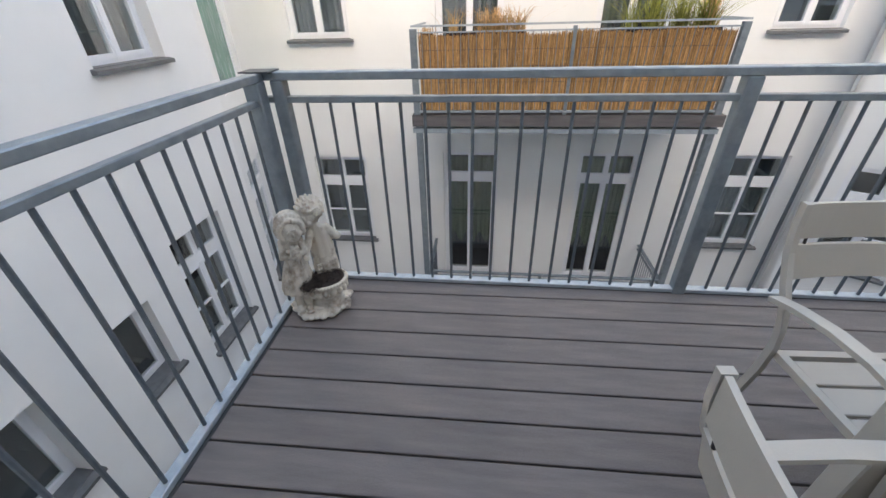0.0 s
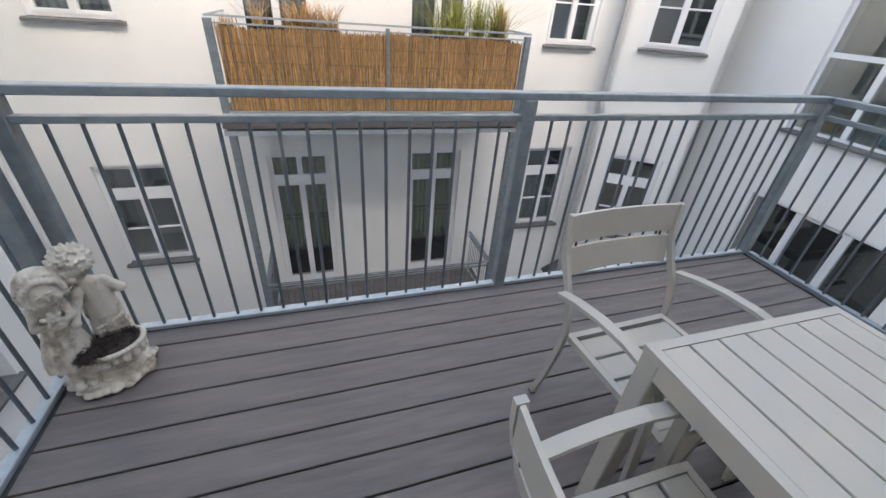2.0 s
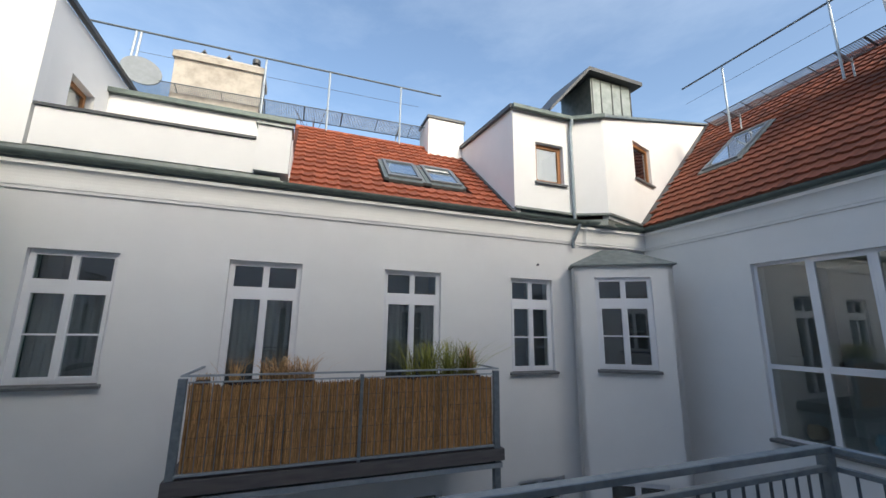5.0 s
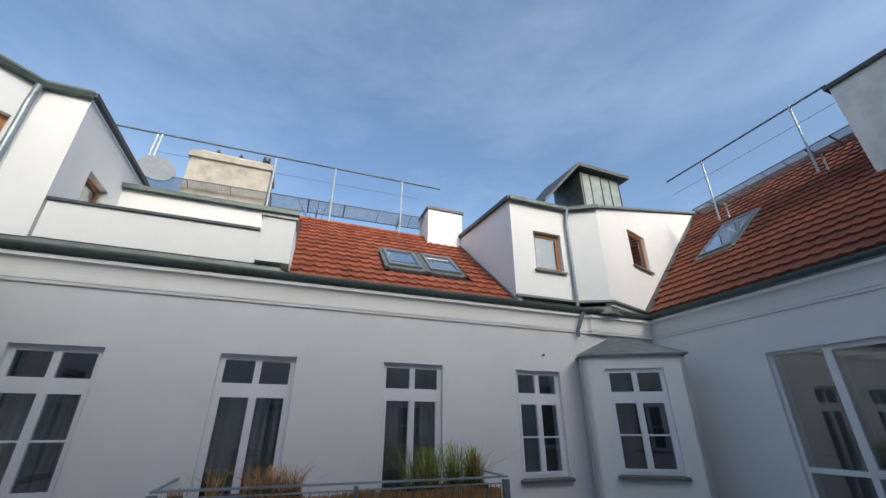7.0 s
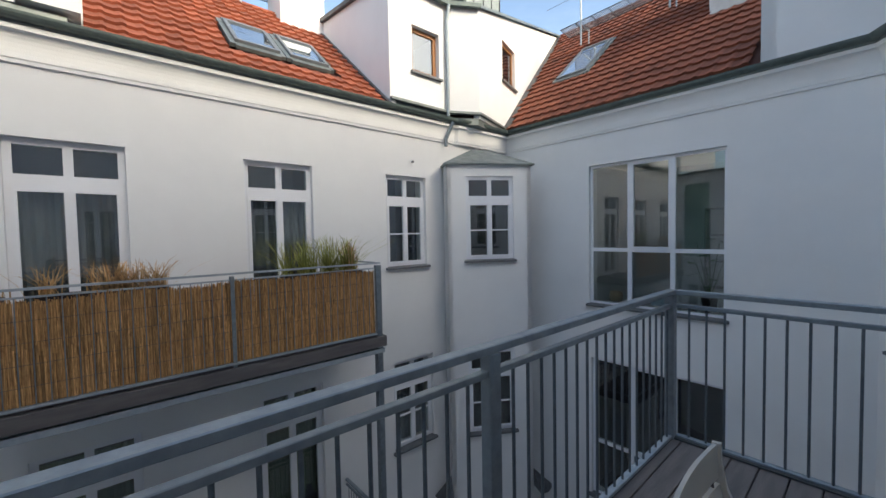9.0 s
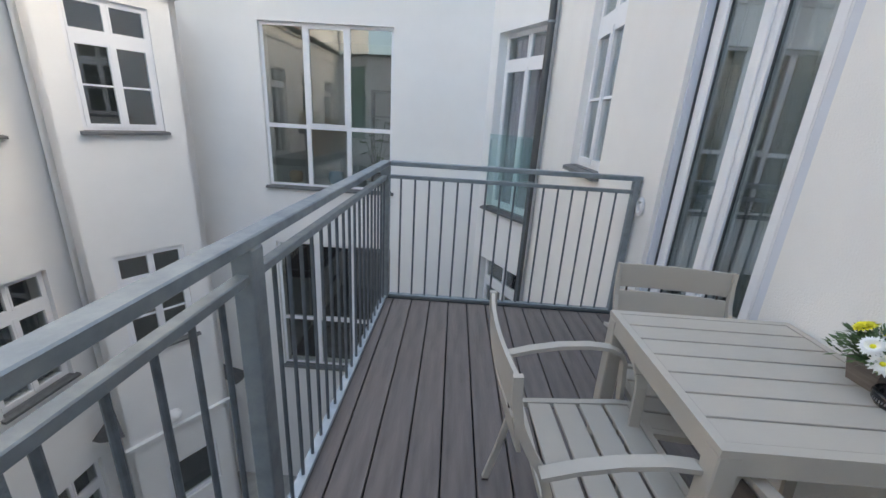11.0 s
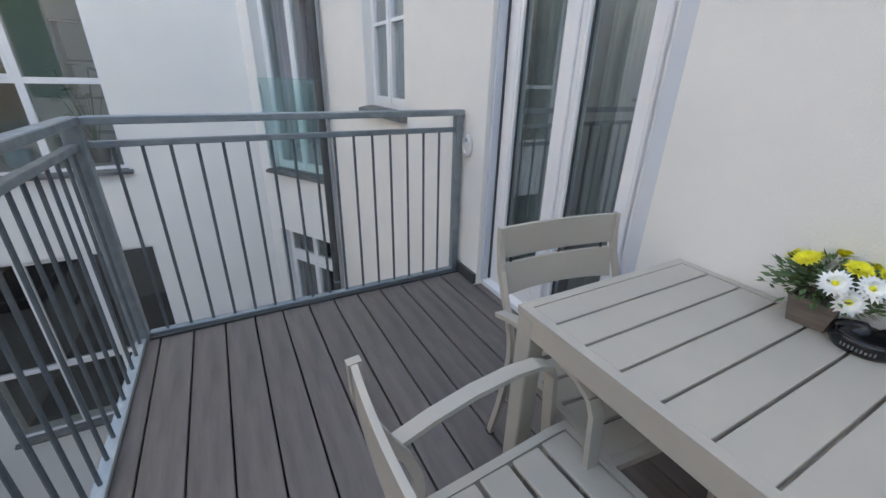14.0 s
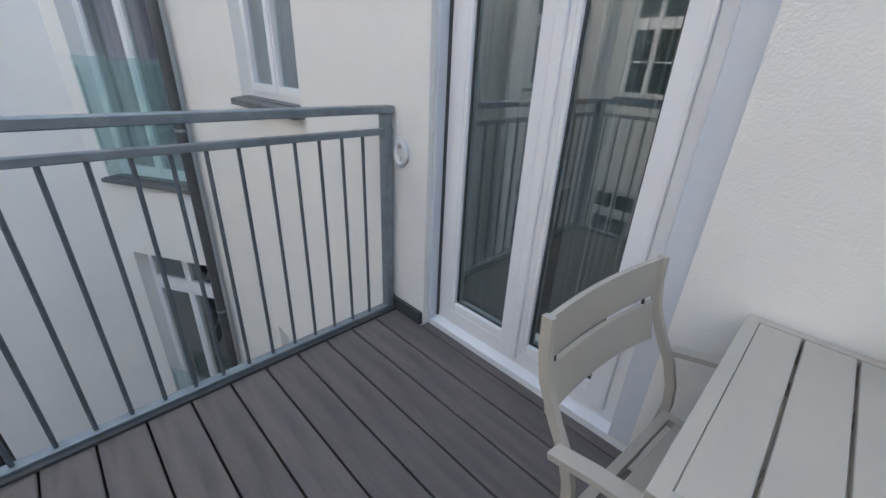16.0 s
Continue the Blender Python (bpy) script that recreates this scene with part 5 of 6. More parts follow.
# ---- grasses ----
def grass(pos, w, d, n, hmin, hmax, material, label, seed, droop=0.35):
    t = thing("planter", Matrix.Translation(pos), label, "planter")
    bm = bmesh.new()
    box(bm, -w / 2, w / 2, -d / 2, d / 2, -0.28, 0)
    bevel(bm, 0.01)
    part("trough", bm, M_PLANTER, t)
    rng = random.Random(seed)
    bm = bmesh.new()
    clumps = [(rng.uniform(-w / 2 + 0.06, w / 2 - 0.06), rng.uniform(-d / 3, d / 3)) for _ in range(max(3, int(w * 8)))]
    for _ in range(n):
        cx, cy = clumps[rng.randrange(len(clumps))]
        x, y = cx + rng.gauss(0, 0.05), cy + rng.gauss(0, 0.04)
        h = rng.uniform(hmin, hmax)
        a = rng.uniform(0, 2 * math.pi)
        r = abs(rng.gauss(0, 1)) * droop * h
        pts = [(x, y, -0.01), (x + math.cos(a) * r * 0.25, y + math.sin(a) * r * 0.25, h * 0.45), (x + math.cos(a) * r * 0.65, y + math.sin(a) * r * 0.65, h * 0.85), (x + math.cos(a) * r * 1.1, y + math.sin(a) * r * 1.1, h * rng.uniform(0.75, 1.05))]
        s = Vector((-math.sin(a), math.cos(a), 0)) * rng.uniform(0.003, 0.007)
        prev = None
        for j, q_ in enumerate(pts):
            k_ = (1, 0.9, 0.6, 0.12)[j]
            row = [bm.verts.new(Vector(q_) - s * k_), bm.verts.new(Vector(q_) + s * k_)]
            if prev:
                bm.faces.new((prev[0], prev[1], row[1], row[0]))
            prev = row
    part("grass", bm, material, t, kind="stuff", label="arching grass blades")
    return t


grass((-1.12, 4.80, 1.0), 1.15, 0.22, 480, 0.06, 0.36, M_GRASSD, "dark planter with dry brown grass", 2, 0.95)
grass((1.42, 4.82, 1.0), 1.15, 0.24, 560, 0.14, 0.62, M_GRASSG, "dark planter with green and yellow ornamental grass", 3, 1.15)
grass((2.0, 4.84, 1.0), 0.25, 0.2, 160, 0.2, 0.5, M_GRASSD, "small planter with brown seed heads", 8, 0.3)
grass((-2.0, 4.9, 1.0), 0.16, 0.2, 40, 0.05, 0.12, M_GRASSD, "small round pot at the balcony corner", 9, 0.3)


# ---- studio behind the big window ----
def studio():
    o = ME @ Matrix.Translation((E_OPEN[0][0], 0.38, -0.10))
    t = thing("studio_shelf", o @ Matrix.Translation((2.3, 1.6, 0)), "white shelf unit with clutter in the studio", "shelf")
    bm = bmesh.new()
    for z_ in (0.3, 0.9, 1.5, 2.1):
        box(bm, -0.55, 0.5, 0, 0.35, z_, z_ + 0.03)
    for x_ in (-0.55, 0.47):
        box(bm, x_, x_ + 0.03, 0, 0.35, 0.0, 2.13)
    part("shelf_frame", bm, M_ROOM, t)
    for x_, y_, s_, nm, mt in ((0.35, 0.2, 0.30, "basket", M_BRASSY), (1.25, 0.25, 0.34, "storage_bag", M_BLUEBOX)):
        p_ = thing(nm, o @ Matrix.Translation((x_, y_, 0.02)), "round woven basket inside the window" if nm == "basket" else "pale blue soft bag inside the window", nm)
        bm = bmesh.new()
        bmesh.ops.create_icosphere(bm, subdivisions=3, radius=s_ * 0.5)
        for v in bm.verts:
            v.co.z = max(-s_ * 0.35, min(s_ * 0.42, v.co.z * 1.2)) + s_ * 0.35
            v.co *= 1 + 0.06 * math.sin(v.co.x * 40) * math.cos(v.co.y * 33)
        part("body", bm, mt, p_, smooth=True)
    pl = thing("potted_plant", o @ Matrix.Translation((2.15, 0.45, 0.0)), "leafy potted house plant inside the window", "plant")
    bm = bmesh.new()
    tube(bm, (0, 0, 0), (0, 0, 0.28), 0.11, 16, 0.15)
    part("pot", bm, M_PLANTER, pl)
    bm = bmesh.new()
    st_ = bmesh.new()
    rng = random.Random(11)
    for i in range(15):
        a_ = rng.uniform(0, 6.28)
        r_ = rng.uniform(0.1, 0.38)
        hh = rng.uniform(0.6, 1.45)
        tip = Vector((math.cos(a_) * r_, math.sin(a_) * r_ * 0.6, hh))
        tube(st_, (0, 0, 0.25), tip, 0.006, 5, 0.004)
        L_ = rng.uniform(0.14, 0.24)
        dv = Vector((math.cos(a_), math.sin(a_), rng.uniform(-0.5, 0.3))).normalized()
        sd = dv.cross(Vector((0, 0, 1))).normalized()
        outline = [(0, 0), (0.25, 0.38), (0.6, 0.42), (1, 0), (0.6, -0.42), (0.25, -0.38)]
        bm.faces.new([bm.verts.new(tip + dv * L_ * u_ + sd * L_ * s2 + Vector((0, 0, -0.03 * abs(s2)))) for u_, s2 in outline])
    part("stem", st_, M_LEAF, pl)
    part("leaves", bm, M_LEAF, pl, kind="stuff", label="broad dark green leaves")


studio()


# ---- table ----
def table():
    x0, x1, y0, y1, z = -0.217, 0.495, -1.895, -1.195, 0.74
    cx, cy = (x0 + x1) / 2, (y0 + y1) / 2
    hx, hy = (x1 - x0) / 2, (y1 - y0) / 2
    t = thing("garden_table", Matrix.Translation((cx, cy, 0)), "square greige slatted metal garden table against the house wall", "table")
    b = 0.028
    bm = bmesh.new()
    ring_pts = ((-hx, hx, -hy, -hy + b), (-hx, hx, hy - b, hy), (-hx, -hx + b, -hy + b, hy - b), (hx - b, hx, -hy + b, hy - b))
    for a_, b_, c_, d_ in ring_pts:
        box(bm, a_, b_, c_, d_, z - 0.022, z)
    part("top_frame", bm, M_FURN, t)
    cuts = [-hx + b - 0.002] + [0.0964 * k for k in (-2.5, -1.5, -0.5, 0.5, 1.5, 2.5)] + [hx - b + 0.002]
    for a_, b_ in zip(cuts, cuts[1:]):
        bm = bmesh.new()
        box(bm, a_ + 0.0035, b_ - 0.0035, -hy + b + 0.0015, hy - b - 0.0015, z - 0.020, z - 0.0012)
        bevel(bm, 0.0015)
        part("slat", bm, M_FURN, t)
    bm = bmesh.new()
    for a_, b_, c_, d_ in ((-hx + 0.055, hx - 0.055, -hy + 0.004, -hy + 0.026), (-hx + 0.055, hx - 0.055, hy - 0.026, hy - 0.004), (-hx + 0.004, -hx + 0.026, -hy + 0.055, hy - 0.055), (hx - 0.026, hx - 0.004, -hy + 0.055, hy - 0.055)):
        box(bm, a_, b_, c_, d_, z - 0.075, z - 0.0225)
    part("apron", bm, M_FURN, t)
    for sx in (-1, 1):
        for sy in (-1, 1):
            bm = bmesh.new()
            ox, oy = sx * (hx - 0.03), sy * (hy - 0.03)
            r = 0.029
            top = [(ox - r, oy - r), (ox + r, oy - r), (ox + r, oy + r), (ox - r, oy + r)]
            solid(bm, [(*p_, 0.003) for p_ in top] + [(*p_, z - 0.0225) for p_ in top], [(3, 2, 1, 0), (4, 5, 6, 7), (0, 1, 5, 4), (1, 2, 6, 5), (2, 3, 7, 6), (3, 0, 4, 7)])
            bevel(bm, 0.004)
            part("leg", bm, M_FURN, t)
            bm = bmesh.new()
            box(bm, ox - 0.02, ox + 0.02, oy - 0.02, oy + 0.02, 0.0, 0.003)
            part("foot_pad", bm, M_COPING, t)


table()


# ---- chairs ----
def chair(m, label):
    """Faces -y; the back is at +y."""
    t = thing("garden_chair", m, label, "chair", "chairs round the table")
    W = 0.231
    SZ = 0.435
    front, back = -0.225, 0.225
    # seat frame
    bm = bmesh.new()
    side = [(0, front, SZ - 0.004), (0, front + 0.06, SZ + 0.002), (0, 0.0, SZ - 0.006), (0, back, SZ - 0.014)]
    for sx in (-1, 1):
        sweep(bm, [(sx * (W - 0.012), y_, z_ - 0.0125) for _, y_, z_ in side], 0.012, 0.0125, side=(1, 0, 0))
    sweep(bm, [(-W + 0.024, front + 0.012, SZ - 0.016), (W - 0.024, front + 0.012, SZ - 0.016)], 0.012, 0.0125, up=(0, 0, 1))
    sweep(bm, [(-W + 0.024, back - 0.012, SZ - 0.026), (W - 0.024, back - 0.012, SZ - 0.026)], 0.012, 0.0125, up=(0, 0, 1))
    part("seat_frame", bm, M_FURN, t)
    ys = [front + 0.026 + i * 0.0985 for i in range(4)]
    for i, y_ in enumerate(ys):
        bm = bmesh.new()
        zz = SZ - 0.004 - 0.003 * i
        box(bm, -W + 0.025, W - 0.025, y_, y_ + 0.086, zz - 0.014, zz)
        bevel(bm, 0.003)
        part("seat_slat", bm, M_FURN, t)
    # back posts running down into the rear legs
    path = [(0.350, 0.858), (0.346, 0.79), (0.330, 0.71), (0.292, 0.63), (0.256, 0.57), (0.232, 0.50), (0.224, 0.44), (0.232, 0.34), (0.262, 0.18), (0.306, 0.004)]
    for sx in (-1, 1):
        bm = bmesh.new()
        sweep(bm, [(sx * (W + 0.011), y_, z_) for y_, z_ in path], 0.0085, 0.0125, side=(1, 0, 0))
        part("back_leg", bm, M_FURN, t)
    # arm and front leg
    arm = [(0.268, 0.588), (0.18, 0.615), (0.07, 0.637), (-0.04, 0.645), (-0.12, 0.638), (-0.165, 0.617), (-0.184, 0.58), (-0.190, 0.52), (-0.198, 0.44), (-0.225, 0.20), (-0.25, 0.004)]
    for sx in (-1, 1):
        bm = bmesh.new()
        pts = [(sx * (W + 0.039), y_, z_) for y_, z_ in arm]
        sweep(bm, pts[:6], 0.0195, 0.0075, side=(1, 0, 0))
        part("armrest", bm, M_FURN, t)
        bm = bmesh.new()
        sweep(bm, [pts[5], pts[6], pts[7], pts[8], pts[9], pts[10]], 0.0175, 0.008, side=(1, 0, 0))
        part("front_leg", bm, M_FURN, t)
        for y_ in (0.306, -0.25):
            bm = bmesh.new()
            xo = sx * (W + (0.011 if y_ > 0 else 0.039))
            box(bm, xo - 0.013, xo + 0.013, y_ - 0.014, y_ + 0.014, 0.0, 0.0045)
            part("foot_cap", bm, M_PLANTER, t)
    # curved back slats
    def back_slat(z0, z1, nm):
        bm = bmesh.new()
        N_ = 12
        rows = []
        for i in range(N_ + 1):
            u_ = -1 + 2 * i / N_
            x_ = u_ * (W + 0.001)
            bow = 0.016 * (1 - u_ * u_)
            yb = lambda z_: 0.352 - 0.42 * max(0, 0.80 - z_) ** 1.5
            rows.append([bm.verts.new((x_, yb(z_) + bow + o, z_ + (0.012 * (1 - u_ * u_) if (nm == "low" and z_ == z0) else 0))) for z_, o in ((z0, -0.006), (z1, -0.006), (z1, 0.006), (z0, 0.006))])
        for a_, b_ in zip(rows, rows[1:]):
            for i in range(4):
                j = (i + 1) % 4
                bm.faces.new((a_[i], a_[j], b_[j], b_[i]))
        bm.faces.new(rows[0])
        bm.faces.new(rows[-1][::-1])
        part("back_slat", bm, M_FURN, t, smooth=False)
    back_slat(0.748, 0.856, "t")
    back_slat(0.618, 0.728, "low")
    for sx in (-1, 1):
        for x_ in (sx * 0.195,):
            bm = bmesh.new()
            bow = 0.016 * (1 - (x_ / W) ** 2)
            tube(bm, (x_, 0.345 + bow, 0.726), (x_, 0.348 + bow, 0.750), 0.0045, 6)
            part("spacer", bm, M_PLANTER, t)
    return t


chair_a = chair(Matrix.Translation((0.098, -1.060, 0)) @ Matrix.Rotation(radians(2.5), 4, "Z"), "greige metal armchair standing before the table, back to the railing")
for m_, lab in ((Matrix.Translation((0.377, -1.517, 0)) @ Matrix.Rotation(radians(-95.5), 4, "Z"), "greige metal armchair pushed under the table beside the door"),
                (Matrix.Translation((-0.312, -1.590, 0)) @ Matrix.Rotation(radians(90), 4, "Z"), "greige metal armchair pushed under the table away from the door")):
    c_ = copy_thing(chair_a, m_)
    tagged(c_, lab)


# ---- flowers and ashtray ----
def flowers():
    t = thing("flower_pot", Matrix.Translation((0.100, -1.832, 0.7385)) @ Matrix.Rotation(radians(4), 4, "Z"), "small grey wooden box of yellow and white daisies on the table", "flowers")
    bm = bmesh.new()
    h, a, b = 0.075, 0.038, 0.050
    solid(bm, [(-a, -a, 0), (a, -a, 0), (a, a, 0), (-a, a, 0), (-b, -b, h), (b, -b, h), (b, b, h), (-b, b, h), (-b + .006, -b + .006, h), (b - .006, -b + .006, h), (b - .006, b - .006, h), (-b + .006, b - .006, h), (-a, -a, h - .015), (a, -a, h - .015), (a, a, h - .015), (-a, a, h - .015)],
          [(3, 2, 1, 0), (0, 1, 5, 4), (1, 2, 6, 5), (2, 3, 7, 6), (3, 0, 4, 7), (4, 5, 9, 8), (5, 6, 10, 9), (6, 7, 11, 10), (7, 4, 8, 11), (8, 9, 13, 12), (9, 10, 14, 13), (10, 11, 15, 14), (11, 8, 12, 15), (12, 13, 14, 15)])
    part("pot", bm, M_POTWOOD, t)
    rng = random.Random(21)
    leaves = bmesh.new()
    for _ in range(900):
        a_ = rng.uniform(0, 6.283)
        el = rng.uniform(-0.1, 1.3)
        r_ = rng.uniform(0.035, 0.125)
        c = Vector((math.cos(a_) * math.cos(el) * r_, math.sin(a_) * math.cos(el) * r_ * 0.85, 0.085 + math.sin(el) * r_ * 0.75))
        dv = Vector((math.cos(a_), math.sin(a_), rng.uniform(-0.4, 0.9))).normalized()
        sd = dv.cross(Vector((rng.uniform(-1, 1), rng.uniform(-1, 1), 1))).normalized()
        L_ = rng.uniform(0.016, 0.036)
        leaves.faces.new([leaves.verts.new(c), leaves.verts.new(c + dv * L_ * 0.5 + sd * L_ * 0.18), leaves.verts.new(c + dv * L_), leaves.verts.new(c + dv * L_ * 0.5 - sd * L_ * 0.18)])
    part("leaves", leaves, M_LEAF, t, kind="stuff", label="small dark green leaves")

    def bloom(c, n, size, layers, mp_, mc, nm):
        n = Vector(n).normalized()
        a1 = n.orthogonal().normalized()
        b1 = n.cross(a1)
        bm = bmesh.new()
        for L_ in range(layers):
            k_ = 18 - 2 * L_
            for i in range(k_):
                th = 2 * math.pi * (i + 0.5 * L_) / k_ + rng.uniform(-0.06, 0.06)
                d_ = a1 * math.cos(th) + b1 * math.sin(th)
                s_ = a1 * -math.sin(th) + b1 * math.cos(th)
                R = size * (1 - 0.2 * L_) * rng.uniform(0.9, 1.05)
                lift = 0.10 + 0.28 * L_
                p0 = Vector(c) + d_ * size * 0.12 + n * 0.002 * L_
                p1 = Vector(c) + d_ * R * 0.6 + n * (R * lift + 0.002)
                p2 = Vector(c) + d_ * R + n * (R * lift * 1.1)
                w_ = size * 0.15
                bm.faces.new([bm.verts.new(q_) for q_ in (p0 - s_ * w_ * 0.4, p1 - s_ * w_, p2, p1 + s_ * w_, p0 + s_ * w_ * 0.4)])
        part("bloom", bm, mp_, t, nm)
        bm = bmesh.new()
        bmesh.ops.create_icosphere(bm, subdivisions=2, radius=size * 0.2, matrix=Matrix.Translation(Vector(c) + n * size * 0.1))
        part("flower_centre", bm, mc, t, smooth=True)

    for c, n_ in (((-0.045, 0.020, 0.172), (-0.3, 0.3, 1)), ((0.045, 0.035, 0.168), (0.4, 0.5, 1)), ((0.080, -0.025, 0.150), (0.9, 0.1, 0.8)), ((-0.090, -0.015, 0.158), (-0.8, 0.1, 0.9)), ((0.0, -0.040, 0.178), (0.1, -0.3, 1)), ((0.05, -0.075, 0.14), (0.6, -0.8, 0.9)), ((-0.06, -0.065, 0.155), (-0.7, -0.5, 0.9))):
        bloom(c, n_, 0.034, 3, M_YELLOW, M_YELLOW, "yellow double daisy")
    for c, n_ in (((-0.080, 0.045, 0.148), (-0.7, 0.7, 0.8)), ((-0.028, 0.080, 0.146), (-0.2, 1, 0.8)), ((-0.060, 0.074, 0.112), (-0.6, 1, 0.4))):
        bloom(c, n_, 0.036, 2, M_WHITEP, M_YELLOW, "white daisy")


flowers()


def ashtray():
    t = thing("ashtray", Matrix.Translation((-0.010, -1.812, 0.7385)) @ Matrix.Scale(1.08, 4), "round black glossy ashtray with pale lettering on the table", "ashtray")
    bm = bmesh.new()
    prof = [(0.0, 0.0), (0.052, 0.0), (0.060, 0.012), (0.062, 0.028), (0.059, 0.036), (0.052, 0.036), (0.047, 0.026), (0.042, 0.010), (0.0, 0.008)]
    n = 40
    rows = []
    for i in range(n):
        a_ = 2 * math.pi * i / n
        notch = 0.009 if any(abs((a_ - q_ + math.pi) % (2 * math.pi) - math.pi) < 0.09 for q_ in (0.6, 2.7, 4.8)) else 0
        rows.append([bm.verts.new((r_ * math.cos(a_), r_ * math.sin(a_), z_ - (notch if k_ in (4, 5) else 0))) for k_, (r_, z_) in enumerate(prof)])
    for i in range(n):
        a_, b_ = rows[i], rows[(i + 1) % n]
        for k_ in range(len(prof) - 1):
            if k_ == 0:
                bm.faces.new((a_[0], a_[1], b_[1], b_[0]))
            else:
                bm.faces.new((a_[k_], a_[k_ + 1], b_[k_ + 1], b_[k_]))
    bmesh.ops.remove_doubles(bm, verts=list(bm.verts), dist=1e-5)
    part("bowl", bm, M_BLACKGL, t, smooth=True)
    bm = bmesh.new()
    rng = random.Random(5)
    for i in range(16):
        a_ = 1.2 + i * 0.11 + (0.35 if i > 8 else 0)
        for r_ in (0.0628,):
            q0 = (r_ * math.cos(a_), r_ * math.sin(a_))
            q1 = (r_ * math.cos(a_ + 0.06), r_ * math.sin(a_ + 0.06))
            z0, z1 = 0.014, 0.014 + rng.uniform(0.006, 0.009)
            bm.faces.new([bm.verts.new(v_) for v_ in ((*q0, z0), (*q1, z0), (*q1, z1), (*q0, z1))])
    part("lettering", bm, M_PAPER, t, "illegible pale lettering", kind="stuff")


ashtray()


# ---- statue ----
def statue():
    """x across, -y towards the deck, stands in the corner."""
    bm = bmesh.new()

    def blob(c, r, sc=(1, 1, 1), rot=(0, 0, 0), sub=3):
        m = Matrix.LocRotScale(c, Euler([radians(a_) for a_ in rot]), Vector(sc))
        bmesh.ops.create_icosphere(bm, subdivisions=sub, radius=r, matrix=m)

    def limb(p, q, r1, r2, sx=1.0):
        p, q = Vector(p), Vector(q)
        n = 7
        for i in range(n + 1):
            f = i / n
            bmesh.ops.create_icosphere(bm, subdivisions=2, radius=r1 + (r2 - r1) * f, matrix=Matrix.Translation(p.lerp(q, f)) @ Matrix.Diagonal((sx, 1, 1, 1)))

    def shell(rings, n=40, wob=0.0, k=7, ph=0.0):
        """Closed turned shape: (x, y, z, rx, ry) a ring, with folds."""
        rows = []
        for x_, y_, z_, rx, ry in rings:
            rows.append([bm.verts.new((x_ + rx * (1 + wob * math.sin(k * t_ + ph)) * math.cos(t_), y_ + ry * (1 + wob * math.sin(k * t_ + ph)) * math.sin(t_), z_)) for t_ in [2 * math.pi * i / n for i in range(n)]])
        for r0, r1 in zip(rows, rows[1:]):
            for i in range(n):
                j = (i + 1) % n
                bm.faces.new((r0[i], r0[j], r1[j], r1[i]))
        bm.faces.new(rows[0][::-1])
        bm.faces.new(rows[-1])

    rng = random.Random(6)
    # rocky base
    shell([(0.0, 0.0, 0.0, 0.145, 0.112), (0.0, 0.0, 0.02, 0.155, 0.12), (0.005, 0.0, 0.045, 0.145, 0.112), (0.01, 0.0, 0.062, 0.12, 0.09)], 36, 0.035, 5, 1.0)
    for i in range(26):
        a_ = i * 0.2416
        blob((0.003 + 0.138 * math.cos(a_) + rng.uniform(-0.01, 0.01), 0.106 * math.sin(a_), 0.018 + 0.026 * rng.random()), rng.uniform(0.018, 0.032), (1.3, 1, 0.65), rot=(0, 0, 57 * a_), sub=2)
    for i in range(10):
        blob((rng.uniform(-0.12, 0.12), rng.uniform(-0.09, -0.05), 0.055), 0.016, (1.6, 1, 0.5), sub=2)
    # bowl: foot, scalloped wall, rim
    bx, by = 0.035, -0.045
    shell([(bx, by, 0.05, 0.085, 0.062), (bx, by, 0.075, 0.083, 0.060), (bx, by, 0.092, 0.074, 0.054), (bx, by, 0.110, 0.082, 0.060), (bx, by, 0.14, 0.098, 0.074), (bx, by, 0.172, 0.108, 0.083), (bx, by, 0.19, 0.104, 0.079)], 44)
    for i in range(44):
        a_ = 2 * math.pi * i / 44
        blob((bx + 0.113 * math.cos(a_), by + 0.087 * math.sin(a_), 0.190), 0.0125, (1, 1, 0.85), sub=2)
    for i in range(17):
        a_ = 2 * math.pi * (i + 0.3) / 17
        blob((bx + 0.103 * math.cos(a_), by + 0.079 * math.sin(a_), 0.148), 0.0175, (0.95, 0.95, 1.25), rot=(0, 0, 57.3 * a_), sub=2)
    # girl: legs, bell of the dress with folds, bodice
    limb((-0.118, -0.045, 0.05), (-0.118, -0.02, 0.17), 0.021, 0.028)
    limb((-0.075, -0.05, 0.05), (-0.080, -0.02, 0.17), 0.021, 0.028)
    blob((-0.120, -0.062, 0.068), 0.020, (1, 1.5, 0.9))
    blob((-0.078, -0.066, 0.066), 0.020, (1, 1.5, 0.9))
    shell([(-0.100, 0.0, 0.150, 0.086, 0.074), (-0.100, 0.0, 0.165, 0.088, 0.076), (-0.098, 0.0, 0.22, 0.078, 0.066), (-0.094, 0.002, 0.28, 0.062, 0.052), (-0.090, 0.002, 0.33, 0.046, 0.038), (-0.086, 0.002, 0.36, 0.044, 0.036), (-0.084, 0.002, 0.42, 0.050, 0.036), (-0.082, 0.002, 0.445, 0.030, 0.026)], 60, 0.07, 11, 0.4)
    limb((-0.080, 0.0, 0.44), (-0.076, -0.006, 0.47), 0.022, 0.022)
    hx, hy, hz = -0.072, -0.034, 0.500
    tilt = Matrix.Translation((hx, hy, hz)) @ Matrix.Rotation(radians(-16), 4, "Y") @ Matrix.Rotation(radians(10), 4, "X")

